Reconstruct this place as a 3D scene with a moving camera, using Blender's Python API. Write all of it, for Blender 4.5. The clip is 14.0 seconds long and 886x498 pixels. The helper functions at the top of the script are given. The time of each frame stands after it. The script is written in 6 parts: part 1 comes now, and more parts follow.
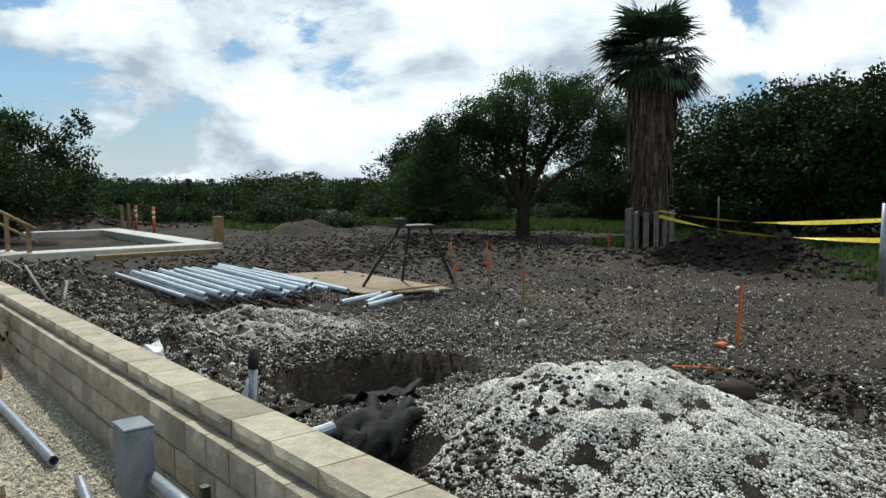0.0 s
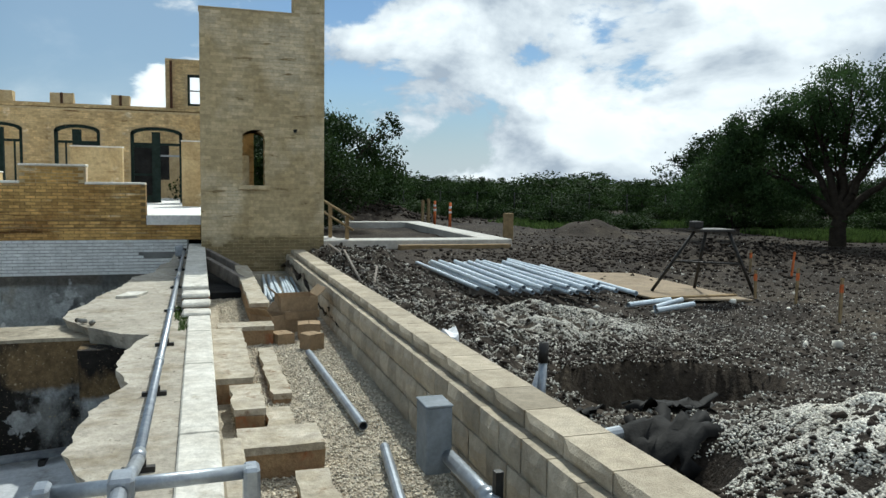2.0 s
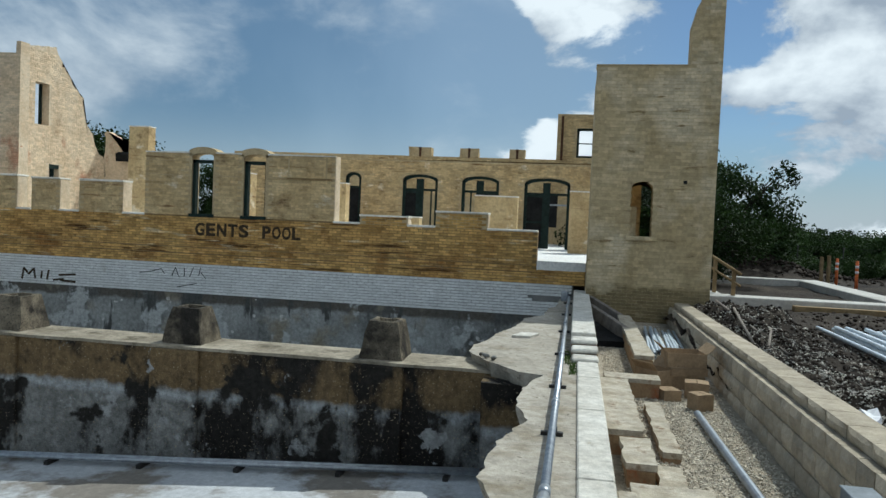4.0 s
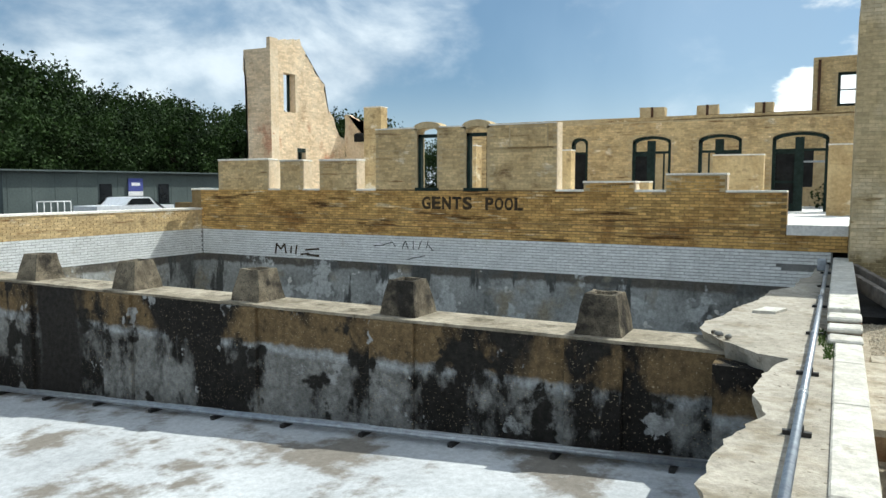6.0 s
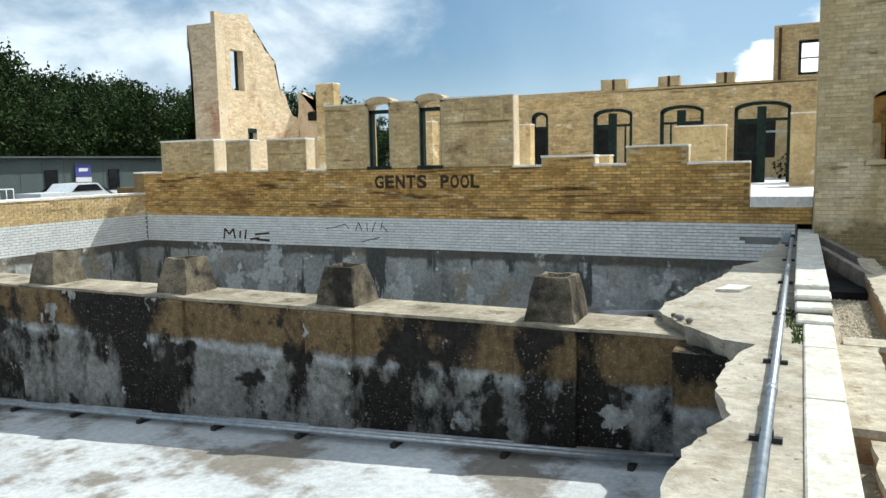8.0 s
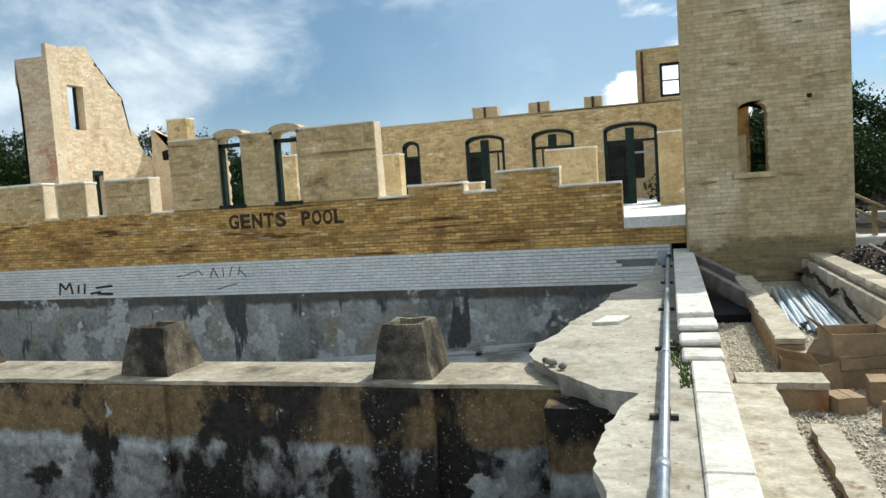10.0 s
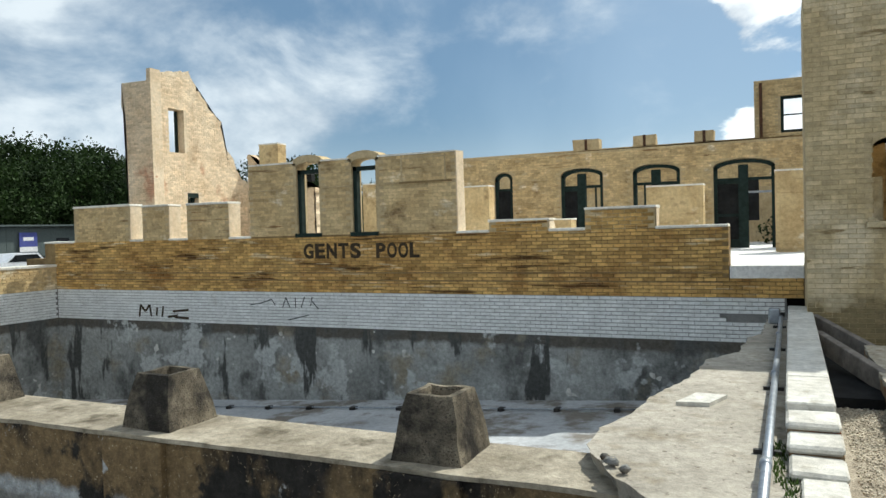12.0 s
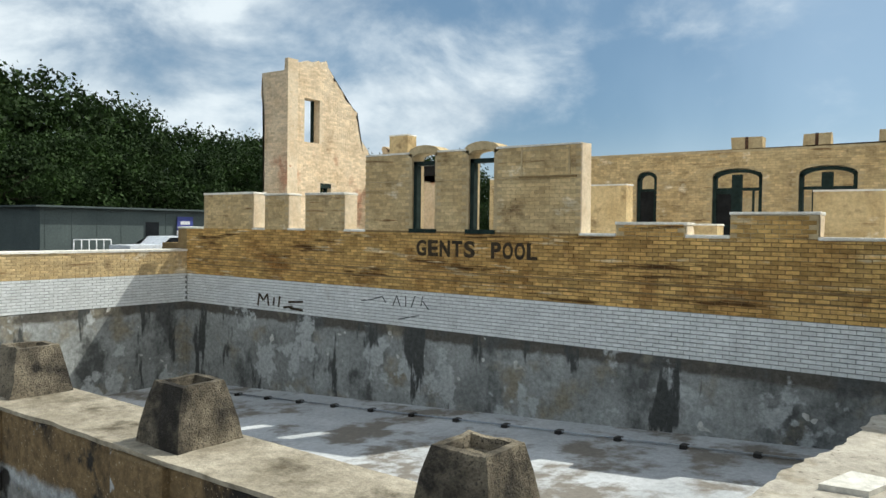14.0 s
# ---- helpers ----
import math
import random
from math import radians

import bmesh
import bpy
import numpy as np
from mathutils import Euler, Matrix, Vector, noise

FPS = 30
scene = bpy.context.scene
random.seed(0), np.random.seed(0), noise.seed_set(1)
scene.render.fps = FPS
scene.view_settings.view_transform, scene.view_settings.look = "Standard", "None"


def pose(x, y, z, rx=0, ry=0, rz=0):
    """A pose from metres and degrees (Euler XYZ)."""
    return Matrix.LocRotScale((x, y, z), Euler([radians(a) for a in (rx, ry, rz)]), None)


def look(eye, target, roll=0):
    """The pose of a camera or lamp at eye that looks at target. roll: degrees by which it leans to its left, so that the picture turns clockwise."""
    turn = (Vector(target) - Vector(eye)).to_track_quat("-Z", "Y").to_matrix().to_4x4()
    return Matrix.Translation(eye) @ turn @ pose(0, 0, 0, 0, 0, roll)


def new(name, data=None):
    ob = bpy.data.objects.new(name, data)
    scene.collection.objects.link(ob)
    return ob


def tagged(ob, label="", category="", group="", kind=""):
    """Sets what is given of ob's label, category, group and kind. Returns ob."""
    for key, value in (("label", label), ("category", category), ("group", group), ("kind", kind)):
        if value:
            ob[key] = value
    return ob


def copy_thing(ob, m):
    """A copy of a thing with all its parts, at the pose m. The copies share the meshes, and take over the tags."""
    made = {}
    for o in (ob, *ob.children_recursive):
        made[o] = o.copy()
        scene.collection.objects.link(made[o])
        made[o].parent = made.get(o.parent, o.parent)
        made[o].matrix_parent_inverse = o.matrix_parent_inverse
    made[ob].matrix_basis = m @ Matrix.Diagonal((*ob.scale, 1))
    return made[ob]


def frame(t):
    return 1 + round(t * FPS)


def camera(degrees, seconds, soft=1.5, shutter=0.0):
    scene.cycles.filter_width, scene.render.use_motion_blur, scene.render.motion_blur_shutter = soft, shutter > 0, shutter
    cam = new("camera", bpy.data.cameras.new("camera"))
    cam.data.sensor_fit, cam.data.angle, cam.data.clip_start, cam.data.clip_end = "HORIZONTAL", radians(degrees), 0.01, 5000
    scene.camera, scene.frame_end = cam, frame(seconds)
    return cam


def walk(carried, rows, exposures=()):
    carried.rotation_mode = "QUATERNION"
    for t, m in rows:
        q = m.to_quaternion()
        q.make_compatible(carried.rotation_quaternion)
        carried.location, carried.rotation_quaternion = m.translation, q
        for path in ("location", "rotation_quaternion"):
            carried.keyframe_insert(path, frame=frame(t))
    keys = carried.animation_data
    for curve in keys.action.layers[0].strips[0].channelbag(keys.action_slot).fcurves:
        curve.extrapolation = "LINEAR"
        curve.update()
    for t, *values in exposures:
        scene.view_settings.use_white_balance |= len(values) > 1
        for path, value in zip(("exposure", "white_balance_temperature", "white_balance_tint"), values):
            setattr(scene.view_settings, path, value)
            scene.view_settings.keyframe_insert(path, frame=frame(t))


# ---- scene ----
cam = camera(61.5, 14.0)

PATH = [
    (0, (0.271, 0.785, 1.397), (1.544, 2.318, 1.223), -0.2),
    (0.5, (0.265, 0.765, 1.431), (1.352, 2.435, 1.257), -0.3),
    (1, (0.195, 0.827, 1.396), (1.048, 2.628, 1.229), 1.2),
    (1.5, (0.179, 0.856, 1.393), (0.89, 2.708, 1.144), 1.4),
    (2, (0.224, 0.905, 1.36), (0.844, 2.798, 1.183), 1.0),
    (2.5, (0.143, 0.927, 1.368), (0.517, 2.887, 1.226), 0.5),
    (3, (0.132, 0.876, 1.394), (0.306, 2.868, 1.367), 1.3),
    (3.5, (0.127, 0.85, 1.417), (0.075, 2.849, 1.424), 1.1),
    (4, (0.01, 0.851, 1.4), (-0.342, 2.818, 1.322), 2.5),
    (4.2, (0.051, 0.891, 1.386), (-0.446, 2.823, 1.245), 1.8),
    (6.3, (0.095, 1.522, 1.344), (-0.888, 3.255, 1.175), -1.4),
    (6.5, (0.115, 1.526, 1.325), (-0.864, 3.262, 1.158), -3.4),
    (7, (0.014, 1.806, 1.336), (-0.927, 3.563, 1.172), -2.9),
    (7.2, (0.027, 1.857, 1.315), (-0.871, 3.634, 1.125), -1.6),
    (9.3, (0.001, 3.451, 1.323), (-0.776, 5.281, 1.099), -3.4),
    (9.5, (-0.027, 3.553, 1.296), (-0.78, 5.394, 1.087), -4.3),
    (10, (-0.016, 3.716, 1.226), (-0.604, 5.622, 1.078), -3.8),
    (10.5, (0.051, 4.114, 1.269), (-0.54, 6.018, 1.11), -3.5),
    (11, (0.038, 4.328, 1.354), (-0.544, 6.24, 1.286), -0.7),
    (11.5, (0.005, 4.637, 1.323), (-0.729, 6.494, 1.221), -1.4),
    (12, (0.048, 5.005, 1.292), (-0.798, 6.817, 1.239), -1.6),
    (12.5, (0.119, 5.373, 1.29), (-0.518, 7.267, 1.204), -0.4),
    (13, (0.0, 5.854, 1.264), (-0.852, 7.661, 1.16), 0.4),
    (13.5, (-0.001, 6.231, 1.28), (-0.99, 7.966, 1.165), 0.7),
    (14, (-0.02, 6.484, 1.303), (-1.212, 8.089, 1.247), 0.8),
]
walk(cam, [(t, look(eye, target, roll)) for t, eye, target, roll in PATH],
     [(0.0, -0.15, 6000, 2), (1.5, -0.2, 6000, 2), (3.0, -0.5, 5750, 2), (3.6, -0.72, 5700, 1), (4.1, -0.45, 5800, 2), (6.5, 0.1, 6050, 3), (9.5, 0.27, 6100, 3), (10.1, 0.08, 6100, 3), (11.0, -0.08, 6150, 4), (11.6, 0.08, 6100, 4), (12.2, -0.05, 6200, 4), (14.0, 0.0, 6250, 4)])

# ---------- light ----------
SUN_TO = Vector((0.54, 1.0, 1.41)).normalized()
sun_data = bpy.data.lights.new("sun", "SUN")
sun_data.energy, sun_data.angle, sun_data.color = 5.0, radians(0.6), (1.0, 0.95, 0.86)
sun = new("sun", sun_data)
sun.matrix_world = look((0, 0, 30), Vector((0, 0, 30)) - SUN_TO)

world = bpy.data.worlds.new("sky")
scene.world = world
world.use_nodes = True


def build_sky():
    nt = world.node_tree
    nt.nodes.clear()
    N, link = nt.nodes.new, nt.links.new
    sky = N("ShaderNodeTexSky")
    sky.sky_type, sky.sun_disc = "NISHITA", False
    sky.dust_density, sky.ozone_density = 0.3, 4.0
    sky.sun_elevation = math.asin(SUN_TO.z)
    sky.sun_rotation = math.atan2(SUN_TO.x, SUN_TO.y)
    bg_sky = N("ShaderNodeBackground")
    bg_sky.inputs["Strength"].default_value = 0.095
    link(sky.outputs[0], bg_sky.inputs[0])
    tc = N("ShaderNodeTexCoord")
    sep = N("ShaderNodeSeparateXYZ")
    link(tc.outputs["Generated"], sep.inputs[0])

    def noise_at(scale, detail, rough, off, stretch=1.7, warp=0.25):
        mp = N("ShaderNodeMapping")
        mp.inputs["Location"].default_value, mp.inputs["Scale"].default_value = off, (1, 1, stretch)
        link(tc.outputs["Generated"], mp.inputs[0])
        n = N("ShaderNodeTexNoise")
        n.inputs["Scale"].default_value, n.inputs["Detail"].default_value = scale, detail
        n.inputs["Roughness"].default_value, n.inputs["Distortion"].default_value = rough, warp
        link(mp.outputs[0], n.inputs[0])
        return n.outputs[0]

    def math_node(op, a, b):
        m = N("ShaderNodeMath"); m.operation = op
        for i, v in enumerate((a, b)):
            if isinstance(v, (int, float)): m.inputs[i].default_value = v
            else: link(v, m.inputs[i])
        return m.outputs[0]

    def span(src, a, b, c=0.0, d=1.0, smooth=True):
        r = N("ShaderNodeMapRange")
        if smooth: r.interpolation_type = "SMOOTHSTEP"
        for i, v in enumerate((a, b, c, d)): r.inputs[i + 1].default_value = v
        link(src, r.inputs[0])
        return r.outputs[0]

    def tint(f, ca, cb):
        x = N("ShaderNodeMix"); x.data_type = "RGBA"
        link(f, x.inputs[0])
        for sock, v in ((6, ca), (7, cb)):
            if isinstance(v, tuple): x.inputs[sock].default_value = (*v, 1)
            else: link(v, x.inputs[sock])
        return x.outputs[2]

    # cumulus bank in the east, a thin rain veil in the north, loose cloud in the west
    bank = N("ShaderNodeValToRGB")
    el = bank.color_ramp.elements
    el[0].position, el[0].color = 0.10, (0.54, 0.54, 0.54, 1)
    el[1].position, el[1].color = 0.95, (0.60, 0.60, 0.60, 1)
    for p, v in ((0.20, 0.50), (0.28, 0.37), (0.44, 0.34), (0.475, 0.53), (0.55, 0.48), (0.64, 0.58), (0.80, 0.63)):
        e = el.new(p); e.color = (v, v, v, 1)
    link(math_node("MULTIPLY_ADD", sep.outputs[0], 0.5), bank.inputs[0])
    bank.inputs[0].links[0].from_node.inputs[2].default_value = 0.5
    lean = math_node("SUBTRACT", bank.outputs[0], 0.5)
    off = (1.3, 0.4, 2.2)
    dens = math_node("ADD", noise_at(4.2, 12, 0.57, off), lean)
    west = span(sep.outputs[0], -0.05, -0.25)
    crisp, soft = span(dens, 0.475, 0.535), span(dens, 0.33, 0.66)
    cover = math_node("ADD", math_node("MULTIPLY", soft, west), math_node("MULTIPLY", crisp, math_node("SUBTRACT", 1.0, west)))
    # lit from above: compare the cloud's density with that a little higher and nearer the sun
    up = (off[0] + 0.035, off[1] + 0.04, off[2] + 0.11)
    slope = math_node("SUBTRACT", noise_at(4.2, 9, 0.55, off), noise_at(4.2, 9, 0.55, up))
    lit = span(slope, -0.15, 0.07, smooth=False)
    thick = span(dens, 0.60, 0.80, 1.0, 0.80)
    lit = math_node("MULTIPLY", lit, thick)
    body = tint(lit, (0.52, 0.57, 0.65), (1.3, 1.3, 1.29))
    body = tint(math_node("MULTIPLY", west, 0.6), body, (0.60, 0.67, 0.75))
    veil_col = tint(span(noise_at(1.6, 6, 0.5, (4.0, 1.0, 0.3), 0.5), 0.35, 0.66), (0.19, 0.30, 0.42), (0.42, 0.54, 0.66))
    low = span(sep.outputs[2], 0.0, 0.15, 0.8, 0.0)
    veil_f = math_node("MAXIMUM", low, span(sep.outputs[0], -0.05, 0.15, 0.6, 0.06))
    veil_col = tint(low, veil_col, (0.72, 0.78, 0.84))
    bg_veil = N("ShaderNodeBackground"); link(veil_col, bg_veil.inputs[0])
    bg_cloud = N("ShaderNodeBackground"); link(body, bg_cloud.inputs[0])
    m1, m2 = N("ShaderNodeMixShader"), N("ShaderNodeMixShader")
    link(veil_f, m1.inputs[0]); link(bg_sky.outputs[0], m1.inputs[1]); link(bg_veil.outputs[0], m1.inputs[2])
    link(cover, m2.inputs[0]); link(m1.outputs[0], m2.inputs[1]); link(bg_cloud.outputs[0], m2.inputs[2])
    out = N("ShaderNodeOutputWorld")
    link(m2.outputs[0], out.inputs[0])


build_sky()

# ---------- materials ----------


def surface(name, c1, c2, scale=4.0, rough=0.85, bump=0.3, fine=40.0, metal=0.0, stain=None, stain_at=(0.45, 0.6), stain_scale=1.0,
            vary="", vary_by=0.25, streak=False, bands=(), spots=None, spot_scale=30.0, spot_at=(0.6, 0.66), trans=0.0, mott=0.22, patches=()):
    """Two-scale noise colour, optional stains, streaks, height bands, spots and piece-by-piece variation."""
    m = bpy.data.materials.new(name)
    m.use_nodes = True
    nt = m.node_tree
    N, link = nt.nodes.new, nt.links.new
    b = nt.nodes["Principled BSDF"]
    b.inputs["Metallic"].default_value = metal
    if rough > 0.6:
        b.inputs["Specular IOR Level"].default_value = 0.12
    geo = N("ShaderNodeNewGeometry")
    pos = geo.outputs["Position"]

    def noise_out(s, detail=5.0, stretch=None, rgh=0.6):
        n = N("ShaderNodeTexNoise")
        n.inputs["Scale"].default_value, n.inputs["Detail"].default_value, n.inputs["Roughness"].default_value = s, detail, rgh
        if stretch:
            mp = N("ShaderNodeMapping"); mp.inputs["Scale"].default_value = stretch
            link(pos, mp.inputs[0]); link(mp.outputs[0], n.inputs[0])
        else:
            link(pos, n.inputs[0])
        return n.outputs[0]

    def fac(src, a, bb):
        r = N("ShaderNodeMapRange")
        r.inputs[1].default_value, r.inputs[2].default_value = a, bb
        link(src, r.inputs[0])
        return r.outputs[0]

    def mixed(f, a, bcol, mode="MIX"):
        x = N("ShaderNodeMix"); x.data_type = "RGBA"; x.blend_type = mode
        if isinstance(f, float): x.inputs[0].default_value = f
        else: link(f, x.inputs[0])
        for sock, v in ((6, a), (7, bcol)):
            if isinstance(v, tuple): x.inputs[sock].default_value = (*v, 1)
            else: link(v, x.inputs[sock])
        return x.outputs[2]

    big = noise_out(scale)
    col = mixed(fac(big, 0.35, 0.65), c1, c2)
    for lo, hi, colour in bands:  # old water lines: colour between two heights, with a ragged edge
        sep = N("ShaderNodeSeparateXYZ"); link(pos, sep.inputs[0])
        wob = N("ShaderNodeMath"); wob.operation = "MULTIPLY_ADD"; wob.inputs[1].default_value = 0.24
        link(noise_out(3.0, 8), wob.inputs[0]); link(sep.outputs[2], wob.inputs[2])
        up = fac(wob.outputs[0], lo + 0.08, lo + 0.16)
        dn = fac(wob.outputs[0], hi + 0.16, hi + 0.08)
        mu = N("ShaderNodeMath"); mu.operation = "MULTIPLY"; link(up, mu.inputs[0]); link(dn, mu.inputs[1])
        col = mixed(mu.outputs[0], col, colour)
    if stain:
        st = noise_out(stain_scale, 7, (1, 1, 0.6) if streak else None, 0.65)
        col = mixed(fac(st, *stain_at), col, stain)
    if spots:
        col = mixed(fac(noise_out(spot_scale, 2), *spot_at), col, spots)
    for colour, pscale, at, off, stretch in patches:  # flaked or repaired areas with crisp edges
        mp = N("ShaderNodeMapping"); mp.inputs["Location"].default_value, mp.inputs["Scale"].default_value = off, stretch
        link(pos, mp.inputs[0])
        n = N("ShaderNodeTexNoise")
        n.inputs["Scale"].default_value, n.inputs["Detail"].default_value, n.inputs["Roughness"].default_value = pscale, 8, 0.6
        link(mp.outputs[0], n.inputs[0])
        col = mixed(fac(n.outputs[0], *at), col, colour)
    if mott:
        mv = N("ShaderNodeMapRange")
        for i, v in enumerate((0.3, 0.7, 1 - mott, 1 + mott)): mv.inputs[i + 1].default_value = v
        link(noise_out(11.0, 9, None, 0.74), mv.inputs[0])
        col = mixed(1.0, col, mv.outputs[0], "MULTIPLY")
    if vary:
        if vary == "object":
            r = N("ShaderNodeObjectInfo").outputs["Random"]
        else:
            r = geo.outputs["Random Per Island"]
        v = N("ShaderNodeMapRange"); v.inputs[3].default_value, v.inputs[4].default_value = 1 - vary_by, 1 + vary_by
        link(r, v.inputs[0])
        col = mixed(1.0, col, v.outputs[0], "MULTIPLY")
    fn = noise_out(fine, 3)
    g = N("ShaderNodeMapRange"); g.inputs[3].default_value, g.inputs[4].default_value = 0.82, 1.18
    link(fn, g.inputs[0])
    col = mixed(1.0, col, g.outputs[0], "MULTIPLY")
    link(col, b.inputs["Base Color"])
    rr = N("ShaderNodeMapRange"); rr.inputs[3].default_value, rr.inputs[4].default_value = max(rough - 0.12, 0.05), min(rough + 0.1, 1)
    link(big, rr.inputs[0]); link(rr.outputs[0], b.inputs["Roughness"])
    if bump:
        bp = N("ShaderNodeBump"); bp.inputs["Strength"].default_value = bump; bp.inputs["Distance"].default_value = 0.02
        link(fn, bp.inputs["Height"]); link(bp.outputs[0], b.inputs["Normal"])
    if trans:
        tl = N("ShaderNodeBsdfTranslucent"); link(col, tl.inputs[0])
        ms = N("ShaderNodeMixShader"); ms.inputs[0].default_value = trans
        link(b.outputs[0], ms.inputs[1]); link(tl.outputs[0], ms.inputs[2])
        link(ms.outputs[0], nt.nodes["Material Output"].inputs[0])
    return m


TAN = dict(c1=(0.60, 0.46, 0.25), c2=(0.46, 0.33, 0.165), scale=1.3, rough=0.9, fine=60, stain=(0.16, 0.10, 0.05), stain_at=(0.56, 0.74), stain_scale=2.2, mott=0.3,
           patches=(((0.22, 0.13, 0.06), 2.0, (0.60, 0.68), (1, 2, 3), (0.35, 0.35, 4.0)), ((0.70, 0.60, 0.42), 1.6, (0.60, 0.68), (6, 2, 1), (1, 1, 1.5))))
M_brick = surface("buff_brick", vary="island", vary_by=0.2, **TAN)
M_brick_piece = surface("buff_brick_piece", vary="object", vary_by=0.2, **TAN)
LOW = dict(c1=(0.58, 0.375, 0.135), c2=(0.44, 0.26, 0.085), scale=0.9, rough=0.9, fine=60, stain=(0.24, 0.115, 0.034), stain_at=(0.52, 0.70), stain_scale=1.2, mott=0.3,
           patches=(((0.10, 0.052, 0.02), 2.2, (0.56, 0.64), (1, 2, 3), (0.3, 0.3, 4.5)), ((0.62, 0.50, 0.31), 2.6, (0.60, 0.68), (6, 2, 1), (0.4, 0.4, 3.5))))
M_lowbrick = surface("stained_brick", vary="island", vary_by=0.32, **LOW)
M_lowbrick_piece = surface("stained_brick_piece", vary="object", vary_by=0.32, **LOW)
M_mortar = surface("mortar", (0.52, 0.41, 0.245), (0.41, 0.31, 0.17), 3, 0.95, 0.4)
M_lowmortar = surface("dark_mortar", (0.27, 0.19, 0.09), (0.19, 0.125, 0.06), 3, 0.95, 0.4)
TWR = dict(c1=(0.52, 0.42, 0.25), c2=(0.43, 0.335, 0.185), scale=1.1, rough=0.9, fine=60, stain=(0.21, 0.155, 0.08), stain_at=(0.58, 0.75), stain_scale=1.6, bands=((-1.5, 0.2, (0.23, 0.18, 0.095)),), mott=0.25,
           patches=(((0.60, 0.51, 0.35), 0.6, (0.50, 0.60), (2, 0, 1), (1, 1, 0.8)), ((0.25, 0.185, 0.095), 2.6, (0.62, 0.67), (1, 5, 3), (0.6, 0.6, 3.0)), ((0.30, 0.24, 0.135), 0.7, (0.60, 0.72), (8, 2, 6), (1, 1, 0.7))))
M_tbrick = surface("tower_brick", vary="island", vary_by=0.17, **TWR)
M_tbrick_piece = surface("tower_brick_piece", vary="object", vary_by=0.17, **TWR)
# paler copy of the tower brick and mortar, sunlit brightness in the colour
PALE = dict(c1=(0.72, 0.59, 0.42), c2=(0.60, 0.46, 0.30), scale=1.1, rough=0.9, fine=60, stain=(0.34, 0.23, 0.13), stain_at=(0.58, 0.75), stain_scale=1.4,
            patches=(((0.48, 0.27, 0.17), 0.8, (0.58, 0.66), (3, 1, 4), (1, 1, 0.6)),))
M_pbrick = surface("sunlit_tone_brick", vary="island", vary_by=0.16, **PALE)
M_pmortar = surface("sunlit_tone_mortar", (0.66, 0.55, 0.40), (0.55, 0.43, 0.29), 2, 0.95, 0.4)
M_tmortar = surface("tower_mortar", (0.50, 0.40, 0.245), (0.42, 0.33, 0.19), 2, 0.95, 0.4)
M_tile = surface("glazed_tile", (0.70, 0.71, 0.70), (0.60, 0.61, 0.60), 2, 0.35, 0.05, vary="island", vary_by=0.06, stain=(0.45, 0.40, 0.30), stain_at=(0.62, 0.8))
M_tile_piece = surface("glazed_tile_piece", (0.70, 0.71, 0.70), (0.60, 0.61, 0.60), 2, 0.35, 0.05, vary="object", vary_by=0.06, stain=(0.45, 0.40, 0.30), stain_at=(0.62, 0.8))
M_grout = surface("grey_grout", (0.22, 0.22, 0.21), (0.15, 0.15, 0.145), 3, 0.95)
M_poolwall = surface("stained_plaster", (0.33, 0.338, 0.325), (0.21, 0.215, 0.205), 0.9, 0.85, 0.4, stain=(0.095, 0.097, 0.092), stain_at=(0.50, 0.60),
                     stain_scale=0.8, streak=True, spots=(0.52, 0.51, 0.48), spot_scale=2.6, spot_at=(0.67, 0.68), bands=((-0.98, -0.60, (0.10, 0.092, 0.078)),), mott=0.4,
                     patches=(((0.24, 0.215, 0.165), 0.8, (0.56, 0.66), (2, 4, 1), (1, 1, 1)), ((0.40, 0.41, 0.40), 1.0, (0.565, 0.60), (5, 0, 3), (1, 1, 1)),
                              ((0.070, 0.072, 0.068), 1.5, (0.565, 0.60), (1, 8, 2), (1, 1, 0.22))))
M_divider = surface("stained_concrete", (0.25, 0.248, 0.232), (0.15, 0.147, 0.137), 2.2, 0.9, 0.9, stain=(0.020, 0.018, 0.016), stain_at=(0.46, 0.53),
                    stain_scale=0.8, streak=True, bands=((-0.88, -0.20, (0.155, 0.108, 0.056)), (-1.0, -0.89, (0.32, 0.33, 0.33))),
                    spots=(0.33, 0.27, 0.18), spot_scale=38, spot_at=(0.655, 0.69), mott=0.5,
                    patches=(((0.30, 0.30, 0.29), 1.7, (0.615, 0.63), (3, 1, 2), (1, 1, 1)), ((0.025, 0.023, 0.02), 1.3, (0.56, 0.60), (7, 2, 5), (1, 1, 1)),
                             ((0.030, 0.027, 0.024), 0.35, (0.56, 0.62), (4, 0, 2), (1, 0, 0.3))))
M_pier = surface("weathered_concrete", (0.26, 0.22, 0.16), (0.13, 0.11, 0.08), 3, 0.95, 0.9, fine=70, spots=(0.05, 0.043, 0.035), spot_scale=60, spot_at=(0.56, 0.66), stain=(0.03, 0.027, 0.023), stain_at=(0.46, 0.62), stain_scale=1.8, mott=0.35)
M_ledge = surface("ledge_concrete", (0.38, 0.335, 0.26), (0.22, 0.19, 0.14), 1.6, 0.9, 0.6, stain=(0.10, 0.083, 0.057), stain_at=(0.52, 0.68), stain_scale=2.4, mott=0.35)
M_floor = surface("pool_floor_paint", (0.50, 0.51, 0.52), (0.36, 0.37, 0.38), 0.5, 0.75, 0.2, stain=(0.20, 0.18, 0.155), stain_at=(0.50, 0.58), stain_scale=0.7)
